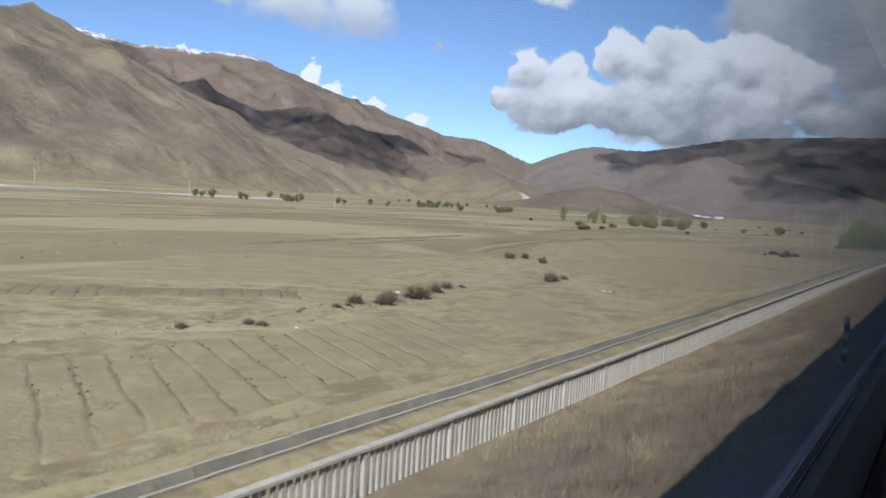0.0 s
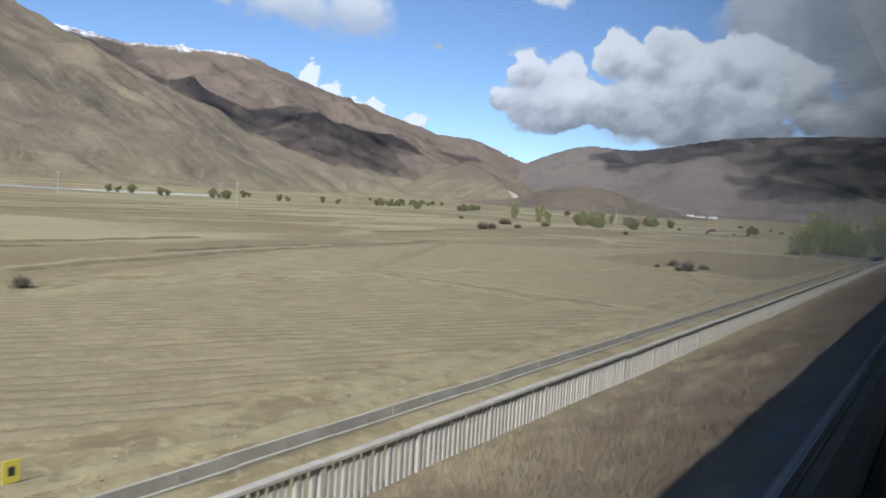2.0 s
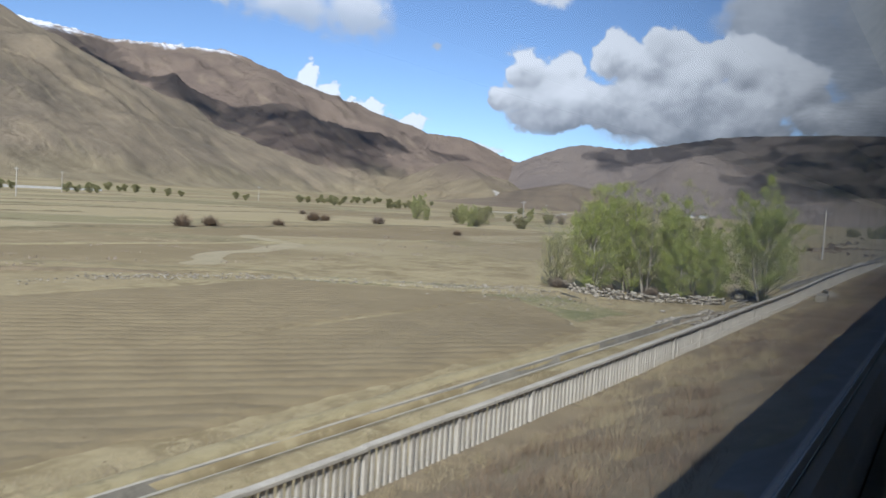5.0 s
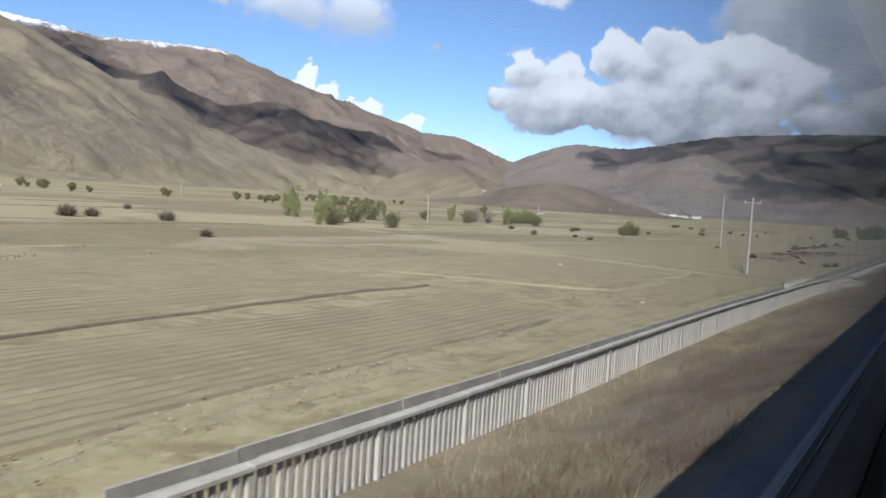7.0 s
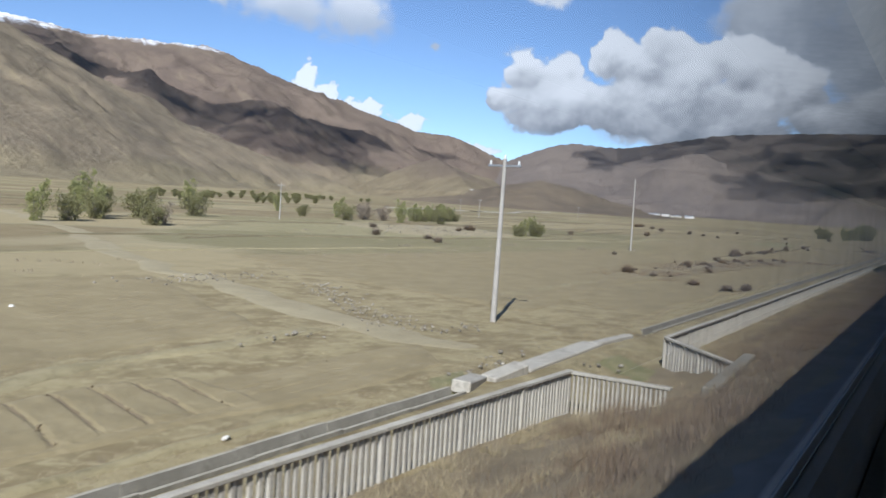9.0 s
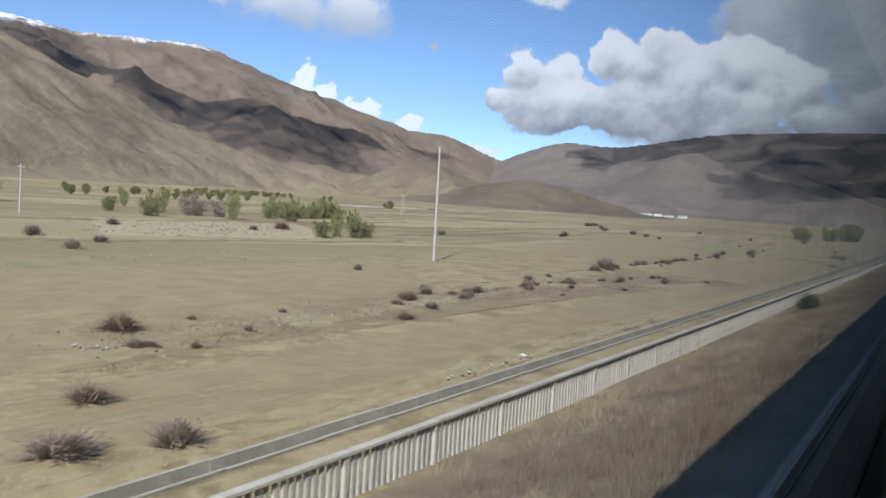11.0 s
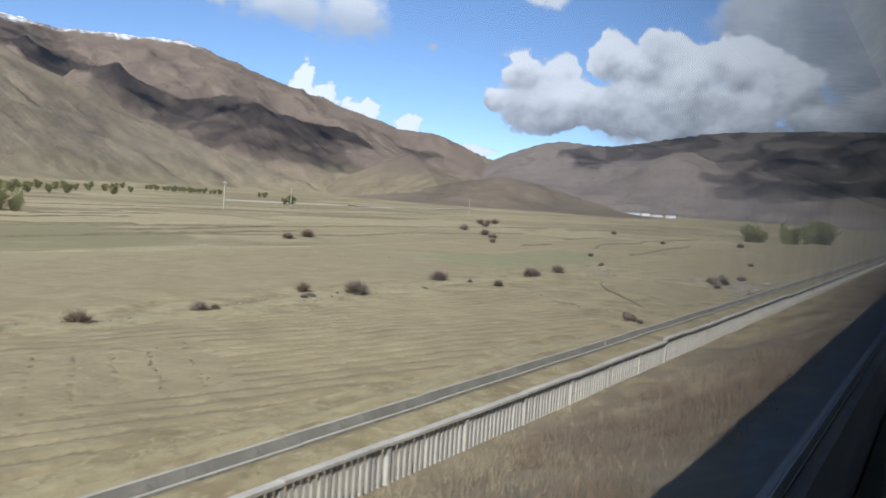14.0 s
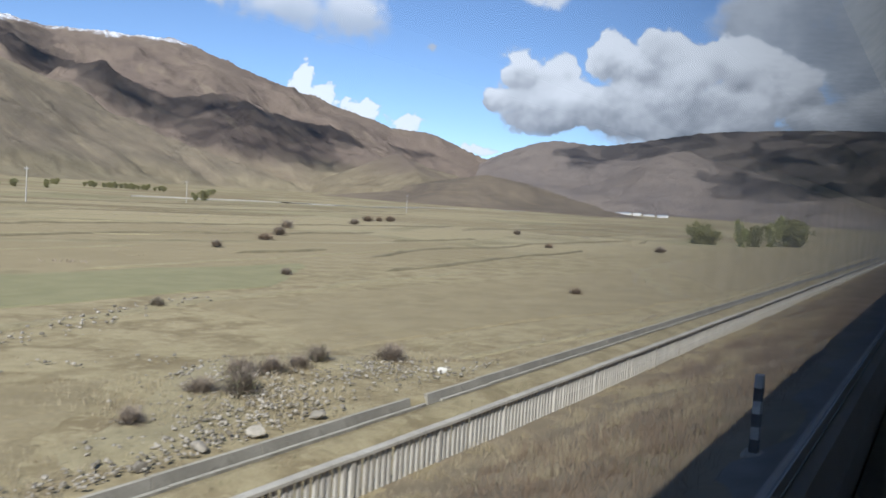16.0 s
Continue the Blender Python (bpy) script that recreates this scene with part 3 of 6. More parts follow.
mountain("mountain_spur", [(2560, 1460, 150), (2320, 1240, 96), (2130, 1090, 54), (1990, 980, 8)], 0.42, (1860, 2700, 820, 1600), 7.0, M2_SIDE,
         "low brown spur at the foot of the far mountain", rough=0.15, size=200.0, seed=59, power=0.95)


# ---- train: the coach side and roof along the way ----
def extruded(name, profile, x0, x1, mat, closed=True):
    """A profile in y, z drawn along the track."""
    n = len(profile)
    v = [(x, y, z) for x in (x0, x1) for y, z in profile]
    f = [(i, (i + 1) % n, n + (i + 1) % n, n + i) for i in range(n if closed else n - 1)]
    if closed:
        f += [tuple(range(n))[::-1], tuple(range(n, 2 * n))]
    return mesh_of(name, v, f, mat)


train = tagged(new("train"), "long train with dark sill, black rubber seals and tinted glass", "train")
X0, X1 = -45.0, 640.0
part("side_wall", extruded("side_wall", [(0.5, 3.3), (0.66, 3.3), (0.69, 3.96), (0.66, 4.3), (0.5, 4.3)], X0, X1, SEAL), train)
part("window_sill", extruded("window_sill", [(0.4, 4.2), (0.45, 4.37), (0.5, 4.41), (0.54, 4.36), (0.54, 4.312), (0.42, 4.06)], X0, X1, SEAL), train)
part("window_seal", extruded("window_seal", [(0.505, 4.412), (0.528, 4.45), (0.558, 4.45), (0.57, 4.365), (0.545, 4.365)], X0, X1, SEAL), train)
part("window_rib", extruded("window_rib", [(0.5, 4.412), (0.502, 4.424), (0.508, 4.424), (0.508, 4.416)], X0, X1, CAR_PAINT), train)
part("roof", extruded("roof", [(0.44, 7.5), (0.5, 7.54), (0.5, 7.62), (0.2, 7.72), (-1.0, 7.8), (-2.2, 7.42), (-2.66, 7.12), (-2.78, 6.8), (-2.68, 6.55), (-2.5, 6.55), (-2.5, 6.8), (-1, 7.3), (0.2, 7.25)], X0, X1, CAR_PAINT), train)
part("floor", extruded("floor", [(0.5, 3.3), (-2.5, 3.3), (-2.5, 3.45), (0.48, 3.45)], X0, X1, COACH_FLOOR), train)
# unseen far side, closed without windows to keep the pane's reflections dark
part("far_wall", extruded("far_wall", [(-2.5, 3.46), (-2.66, 3.46), (-2.66, 6.54), (-2.5, 6.54)], X0, X1, COACH_FLOOR), train)
# the pane: two glass faces 6 mm apart, closed at the rim
pane = part("window_glass", mesh_of("window_glass", [(x, yy, z) for yy in (0.53, 0.536) for x, z in ((X0, 4.44), (X1, 4.44), (X1, 7.52), (X0, 7.52))],
                                    [(0, 1, 2, 3), (4, 5, 6, 7), (0, 4, 5, 1), (3, 7, 6, 2)], TRAIN_GLASS), train, label="slightly tinted coach window glass")
pane.data.materials.append(OUTER_FACE)
for face in (1, 2, 3):
    pane.data.polygons[face].material_index = 1
pane.visible_shadow = False


# ---- fence ----
def fence_top(x):
    return float(np.interp(x, [0, 60, 150, 190, 205, 235, 262, 275, 300, 345, 430, 560], [0.9, 0.93, 0.9, 1.05, 1.3, 1.42, 1.2, 0.98, 0.95, 0.92, 0.78, 0.85]))


PITCH, TALL, SLATS = 3.05, 1.22, 14
post_me = box_mesh("post", -0.062, 0.062, -0.06, 0.06, -0.25, TALL - 0.06, CONCRETE, 0.012)
coping_me = box_mesh("coping", 0.0, PITCH, -0.09, 0.09, TALL - 0.055, TALL + 0.035, COPING, 0.015)
foot_me = box_mesh("bottom_rail", 0.085, PITCH - 0.085, -0.06, 0.06, -0.15, 0.03, CONCRETE, 0.01)
slat_me = box_mesh("slat", -0.05, 0.05, -0.034, 0.034, 0.0, TALL - 0.055, CONCRETE, 0.008)
short_coping_me = box_mesh("coping", 0.0, 2.4, -0.09, 0.09, TALL - 0.055, TALL + 0.035, COPING, 0.015)
short_foot_me = box_mesh("bottom_rail", 0.085, 2.315, -0.06, 0.06, -0.15, 0.03, CONCRETE, 0.01)
rng = random.Random(7)


def fence_panel(p, q, length=PITCH, slats=SLATS):
    """One bay from p to q: post, rail, slats and coping, sheared to follow the ground."""
    d = Vector(q) - Vector(p)
    flat_len = math.hypot(d.x, d.y)
    ux, uy = d.x / flat_len, d.y / flat_len
    m = Matrix(((ux * flat_len / length, -uy, 0, p[0]), (uy * flat_len / length, ux, 0, p[1]), (0, 0, 1, p[2]), (0, 0, 0, 1)))
    ob = tagged(new("fence_panel"), "grey concrete railway fence panel with upright slats and coping", "fence", "fence panels along the railway")
    ob.matrix_basis = m
    rise = d.z / length
    shear = Matrix(((1, 0, 0, 0), (0, 1, 0, 0), (rise, 0, 1, 0), (0, 0, 0, 1)))
    part("post", post_me, ob)
    short = length < 3.0
    # the long rails tilt by a small turn instead of a shear
    tilt = Matrix.Rotation(-math.atan(rise), 4, "Y")
    part("coping", short_coping_me if short else coping_me, ob, Matrix.Translation((0, 0, rng.uniform(-0.012, 0.012))) @ tilt)
    part("bottom_rail", short_foot_me if short else foot_me, ob, tilt)
    for i in range(slats):
        x = 0.085 + (length - 0.17) * (i + 0.75) / (slats + 0.5)
        part("slat", slat_me, ob, Matrix.Translation((x, rng.uniform(-0.008, 0.008), rise * x)) @ Matrix.Rotation(rng.gauss(0, 0.012), 4, "Y"))
    return ob


def fence_line(x0, x1, y=9.0):
    n = round((x1 - x0) / PITCH)
    for i in range(n):
        a, b = x0 + (x1 - x0) * i / n, x0 + (x1 - x0) * (i + 1) / n
        step = 0.1 if 424 < (a + b) / 2 < 428 else 0.07 if 428 <= (a + b) / 2 < 449.5 else 0.0
        ka, kb = pull_line(a), pull_line(b)
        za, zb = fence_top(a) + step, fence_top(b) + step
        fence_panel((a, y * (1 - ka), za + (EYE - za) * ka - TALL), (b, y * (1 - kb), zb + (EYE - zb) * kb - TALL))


fence_line(-3.0, 274.0)
fence_line(283.2, 640.0)
# the fence turns in to the culvert on both sides of the stream
for p, q in (((274.0, 9.0, -0.26), (273.7, 6.0, -0.2)), ((283.2, 9.0, -0.27), (279.7, 5.6, -0.32))):
    mid = tuple((a + b) / 2 for a, b in zip(p, q))
    fence_panel(p, mid, 2.4, 10)
    fence_panel(mid, q, 2.4, 10)


# ---- irrigation channel ----
def channel_run(x0, x1, y_near, y_far, lip=0.02, depth=0.26, wall=0.1, label="weathered concrete irrigation channel beside the fence"):
    """U-shaped channel in precast lengths that butt with narrow joints."""
    run = tagged(new("irrigation_channel"), label, "channel", "irrigation channel lengths")
    run.location = (x0, 0, 0)
    n = max(1, round((x1 - x0) / 2.9))
    size = (x1 - x0) / n
    prof = [(y_near, lip), (y_near + wall, lip), (y_near + wall + 0.06, -depth), (y_far - wall - 0.06, -depth), (y_far - wall, lip + 0.05), (y_far, lip + 0.05),
            (y_far, -depth - 0.1), (y_near, -depth - 0.1)]
    me = extruded("channel_section", prof, 0.0, size - 0.018, CHANNEL)
    me.materials.append(LIP)
    me.materials.append(SILT)
    for face, slot in ((0, 1), (4, 1), (2, 2)):
        me.polygons[face].material_index = slot
    for i in range(n):
        a = x0 + i * size
        z = float(np.interp(a, [0, 150, 215, 250, 275, 330, 600], [0.0, -0.05, 0.04, 0.1, 0.0, 0.0, 0.02])) + rng.uniform(-0.015, 0.015)
        mid = (y_near + y_far) / 2
        k, k2 = pull_line(a), pull_line(a + size)
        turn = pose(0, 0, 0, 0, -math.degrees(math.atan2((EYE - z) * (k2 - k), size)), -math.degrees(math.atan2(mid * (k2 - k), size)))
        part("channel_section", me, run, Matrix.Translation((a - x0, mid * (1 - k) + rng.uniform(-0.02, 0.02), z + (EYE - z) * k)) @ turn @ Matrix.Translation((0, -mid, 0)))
    return run


for x0, x1, near, far in ((-12.0, 49.0, 11.85, 12.5), (62.0, 92.0, 11.85, 12.5), (92.0, 180.0, 11.85, 12.5), (186.4, 193.6, 11.2, 11.95), (204.0, 273.2, 11.85, 12.5), (291.0, 432.0, 11.85, 12.5),
                          (432.0, 467.2, 11.85, 12.5), (468.0, 640.0, 11.85, 12.48)):
    channel_run(x0, x1, near, far)
# a single low kerb carries on where the channel is broken
kerb = tagged(new("stone_kerb", box_mesh("stone_kerb", 49.0, 62.4, 11.86, 11.95, -0.3, 0.05, LIP, 0.02)), "pale concrete kerb beside an earth ditch", "kerb")
kerb2 = tagged(new("stone_kerb", box_mesh("stone_kerb", -6.2, 6.2, -0.06, 0.06, -0.3, 0.06, LIP, 0.02)), "narrow concrete kerb beside a stone-lined ditch", "kerb")
kerb2.matrix_basis = pose(183.2, 11.5, z_at(183.2, 11.5), 0, 0, -3.4)


# ---- fields ----
CLODS, PLOTS = [], []


def field(name, corners, mat, label, ridge=0.05, gap=1.0, across=False, rough=0.02, seed=0, lift=0.05, turn=None):
    """Tilled patch between four corners; ridges run from the first to the second corner, or across."""
    a, b, c, d = (np.array(p, float) for p in corners)
    long_ = (np.linalg.norm(b - a) + np.linalg.norm(c - d)) / 2
    deep = (np.linalg.norm(d - a) + np.linalg.norm(c - b)) / 2
    fine = 0.06 if across else max(gap / 12.0, 0.075)
    nu = int(min(long_ / (fine if across else 0.8), 900)) + 2
    nv = int(min(deep / (0.35 if across else fine), 500)) + 2
    if turn is not None:
        nu, nv = int(long_ / 0.13), int(deep / 0.1)
    u, v, f = sheet(np.linspace(0, 1, nu), np.linspace(0, 1, nv))
    p = ((1 - u) * (1 - v))[:, None] * a + (u * (1 - v))[:, None] * b + (u * v)[:, None] * c + ((1 - u) * v)[:, None] * d
    x, y = p[:, 0], p[:, 1]
    s = (u * long_ if across else v * deep) / gap
    if turn is not None:
        s = (y * math.cos(radians(turn)) - x * math.sin(radians(turn))) / gap
    s = s + 0.18 * smooth_noise(x / 9.0, y / 9.0, seed) + (0.09 if across else 0.03) * smooth_noise(x / 1.3, y / 1.3, seed + 2)
    groove = np.abs(s - np.round(s)) * gap
    wave = 1 - np.exp(-(groove / (0.075 if across else 0.13)) ** 2)
    edge = np.minimum(np.minimum(u, 1 - u) * long_, np.minimum(v, 1 - v) * deep)
    edge = edge - 0.7 * np.clip(0.5 + fractal(x, y, 5.0, 3, seed + 3), 0, 1.5)
    inside = np.clip(edge / 0.9, 0, 1)
    strength = 0.45 + 0.55 * np.clip(0.5 + smooth_noise(x / 6.0, y / 6.0, seed + 8), 0, 1)
    z = ground_z(x, y) + (lift + ridge * wave * strength + rough * fractal(x, y, 0.7, 2, seed + 5)) * inside - 0.16 * (1 - inside)
    me = mesh_of(name, np.stack([x, y, z], -1), f, mat, True)
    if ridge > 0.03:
        # shade in the grooves is put into the colour: darker faces, broken here and there
        me.materials.append(SHADE_CLOD if across else FURROW_SHADE)
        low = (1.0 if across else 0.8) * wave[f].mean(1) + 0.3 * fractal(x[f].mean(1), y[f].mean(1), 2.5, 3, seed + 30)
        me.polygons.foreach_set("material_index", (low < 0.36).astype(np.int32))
    if across:
        # clods lie along the cross furrows
        lines = np.flatnonzero((wave < 0.25) & (inside > 0.9))
        pick = lines[lattice(lines, lines * 7, seed) < 0.3]
        CLODS.extend((float(x[k]), float(y[k]), 0.06, 0.06, 2, 0.15) for k in pick[:420] if smooth_noise(x[k:k + 1] / 1.5, y[k:k + 1] / 1.5, seed)[0] > -0.2)
    if name.startswith("field"):
        PLOTS.append([Vector(p) for p in corners])
    return tagged(new(name, me), label, "field", kind="structure")


# painted groove shade: the first also colours the clods, the second is milder
SHADE_CLOD = stuff("groove_shade_clod_soil", (0.14, 0.106, 0.064), (0.215, 0.168, 0.102), grain=8.0, blotch=0.8, bump=0.7, depth=0.05)
FURROW_SHADE = stuff("furrow_shade_soil", (0.16, 0.125, 0.07), (0.23, 0.184, 0.107), grain=8.0, blotch=0.8, bump=0.7, depth=0.05)
PLAIN = "tilled brown field with shallow furrows"
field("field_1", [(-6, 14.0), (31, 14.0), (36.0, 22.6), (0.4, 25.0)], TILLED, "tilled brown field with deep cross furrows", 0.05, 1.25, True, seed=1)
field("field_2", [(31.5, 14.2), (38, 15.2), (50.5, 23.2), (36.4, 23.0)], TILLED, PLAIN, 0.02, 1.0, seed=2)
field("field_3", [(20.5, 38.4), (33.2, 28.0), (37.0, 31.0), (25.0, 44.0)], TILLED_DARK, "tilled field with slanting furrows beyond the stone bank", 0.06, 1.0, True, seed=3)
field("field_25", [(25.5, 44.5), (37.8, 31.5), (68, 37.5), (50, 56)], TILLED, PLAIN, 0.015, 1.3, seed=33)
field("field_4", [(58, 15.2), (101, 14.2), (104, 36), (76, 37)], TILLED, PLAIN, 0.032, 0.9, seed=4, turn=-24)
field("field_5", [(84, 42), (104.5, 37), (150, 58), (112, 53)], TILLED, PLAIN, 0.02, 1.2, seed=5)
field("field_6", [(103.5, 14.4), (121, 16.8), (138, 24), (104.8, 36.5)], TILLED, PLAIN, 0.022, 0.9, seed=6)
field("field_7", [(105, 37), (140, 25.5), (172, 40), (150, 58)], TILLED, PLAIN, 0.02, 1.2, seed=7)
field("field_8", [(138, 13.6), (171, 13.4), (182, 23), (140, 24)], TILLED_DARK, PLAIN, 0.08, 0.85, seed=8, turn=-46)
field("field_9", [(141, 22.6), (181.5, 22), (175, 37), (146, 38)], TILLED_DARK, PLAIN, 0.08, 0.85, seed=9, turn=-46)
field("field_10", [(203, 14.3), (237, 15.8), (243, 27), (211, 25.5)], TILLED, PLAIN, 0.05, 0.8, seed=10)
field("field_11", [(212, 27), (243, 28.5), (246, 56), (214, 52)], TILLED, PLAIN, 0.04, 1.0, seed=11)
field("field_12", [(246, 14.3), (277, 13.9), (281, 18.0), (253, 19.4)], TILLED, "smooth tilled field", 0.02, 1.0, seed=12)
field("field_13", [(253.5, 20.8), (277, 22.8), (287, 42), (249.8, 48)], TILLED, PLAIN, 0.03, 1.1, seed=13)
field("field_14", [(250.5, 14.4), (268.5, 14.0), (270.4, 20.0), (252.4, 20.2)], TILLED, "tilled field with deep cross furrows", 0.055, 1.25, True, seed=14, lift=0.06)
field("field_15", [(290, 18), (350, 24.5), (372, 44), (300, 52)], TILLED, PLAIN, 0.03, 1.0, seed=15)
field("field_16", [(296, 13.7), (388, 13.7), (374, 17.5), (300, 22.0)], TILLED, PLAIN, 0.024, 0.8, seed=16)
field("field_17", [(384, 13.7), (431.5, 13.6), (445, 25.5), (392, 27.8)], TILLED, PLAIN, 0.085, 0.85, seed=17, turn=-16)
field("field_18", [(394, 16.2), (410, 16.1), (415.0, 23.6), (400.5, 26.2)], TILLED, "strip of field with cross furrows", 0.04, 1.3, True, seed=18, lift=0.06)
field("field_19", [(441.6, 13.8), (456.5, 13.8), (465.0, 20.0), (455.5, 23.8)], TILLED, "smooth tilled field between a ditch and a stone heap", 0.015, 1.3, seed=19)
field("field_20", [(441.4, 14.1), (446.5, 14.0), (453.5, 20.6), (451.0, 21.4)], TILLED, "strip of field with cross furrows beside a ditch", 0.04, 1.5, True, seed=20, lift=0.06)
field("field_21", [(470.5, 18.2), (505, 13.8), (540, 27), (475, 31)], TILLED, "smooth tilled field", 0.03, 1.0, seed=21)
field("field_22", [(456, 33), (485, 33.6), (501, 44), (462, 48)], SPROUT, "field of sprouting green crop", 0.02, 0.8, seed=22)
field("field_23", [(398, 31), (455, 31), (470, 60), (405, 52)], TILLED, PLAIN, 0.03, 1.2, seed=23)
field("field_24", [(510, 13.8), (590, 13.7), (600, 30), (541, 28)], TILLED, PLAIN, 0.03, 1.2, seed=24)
field("turf_patch_1", [(172, 14.6), (180.5, 14.4), (187.0, 23.6), (178.5, 27.0)], TURF, "stony patch of short green turf", 0.0, 1.0, seed=25, lift=0.03)
field("turf_patch_5", [(172, 38), (183, 24), (187, 25.5), (177, 40)], TURF, "strip of green turf along the stone bank", 0.0, 1.0, seed=29, lift=0.03)
field("heath_patch", [(318, 21.5), (352, 20.5), (384, 17.2), (387, 27.6)], HEATH, "wide bank of brown heath and low scrub", 0.0, 1.0, rough=0.06, seed=31, lift=0.03)
# the willow's shade on the rubbly ground is put into this patch's colour
field("litter_patch", [(191.5, 12.3), (192.5, 9.7), (203, 9.8), (203.5, 13.2)], HEATH, "rubbly ground under the willow, shade put into its colour", 0.0, 1.0, rough=0.08, seed=32, lift=0.05)
field("rubble_patch", [(362, 75), (393, 67), (428, 105), (386, 111)], TRACK_DIRT, "pale stony wasteland under bare trees", 0.0, 1.0, rough=0.12, seed=34, lift=0.05)
field("turf_patch_2", [(245, 18.2), (249, 18), (251, 20.2), (247, 20.8)], TURF, "small patch of green turf", 0.0, 1.0, seed=26, lift=0.03)
field("turf_patch_3", [(270.5, 11.9), (274, 11.6), (279, 14.2), (273, 14.4)], TURF, "damp turf beside the culvert", 0.0, 1.0, seed=27, lift=0.02)
field("turf_patch_4", [(279.5, 8.2), (283, 8.4), (286, 12.2), (281, 11.6)], TURF, "damp turf beside the culvert", 0.0, 1.0, seed=28, lift=0.02)


def ribbon(name, pts, width, height, mat, label, category, seed=0, step=0.6):
    """A low earth bank or trodden way along a line."""
    pts = [np.array(p, float) for p in pts]
    seg = np.concatenate([[0], np.cumsum([np.linalg.norm(q - p) for p, q in zip(pts[:-1], pts[1:])])])
    s = np.linspace(0, seg[-1], int(seg[-1] / step) + 2)
    cx, cy = np.interp(s, seg, [p[0] for p in pts]), np.interp(s, seg, [p[1] for p in pts])
    for _ in range(3):
        cx[1:-1], cy[1:-1] = (cx[:-2] + 2 * cx[1:-1] + cx[2:]) / 4, (cy[:-2] + 2 * cy[1:-1] + cy[2:]) / 4
    tx, ty = np.gradient(cx), np.gradient(cy)
    ln = np.hypot(tx, ty)
    tx, ty = tx / ln, ty / ln
    side = np.array([-1, -0.7, -0.4, -0.15, 0.15, 0.4, 0.7, 1.0])
    hump = np.array([-0.25, 0.3, 0.75, 1, 1, 0.75, 0.3, -0.25])
    wid = width * (0.75 + 0.5 * (0.5 + 0.5 * smooth_noise(s / 3.0, s * 0 + seed, seed)))
    off = 0.3 * width * smooth_noise(s / 5.0, s * 0 + 3, seed + 1)
    ends = np.clip(np.minimum(s, seg[-1] - s) / max(1.6, 0.8 * width), 0, 1)
    wid = wid * (0.35 + 0.65 * ends)
    x = cx[:, None] - ty[:, None] * (side * wid[:, None] / 2 + off[:, None])
    y = cy[:, None] + tx[:, None] * (side * wid[:, None] / 2 + off[:, None])
    z = ground_z(x.ravel(), y.ravel()).reshape(x.shape) + hump * height * (0.7 + 0.5 * smooth_noise(x / 1.1, y / 1.1, seed + 2)) * ends[:, None] + np.array([-0.08, 0.015, 0.03, 0.035, 0.035, 0.03, 0.015, -0.08]) * (1.9 if mat is DARK_EDGE else 1.0) - 0.12 * (1 - ends[:, None])
    n, k = x.shape
    i = np.arange(n * k).reshape(n, k)
    f = np.stack([i[:-1, :-1], i[1:, :-1], i[1:, 1:], i[:-1, 1:]], -1).reshape(-1, 4)
    return tagged(new(name, mesh_of(name, np.stack([x.ravel(), y.ravel(), z.ravel()], -1), f, mat, True)), label, category, kind="structure")


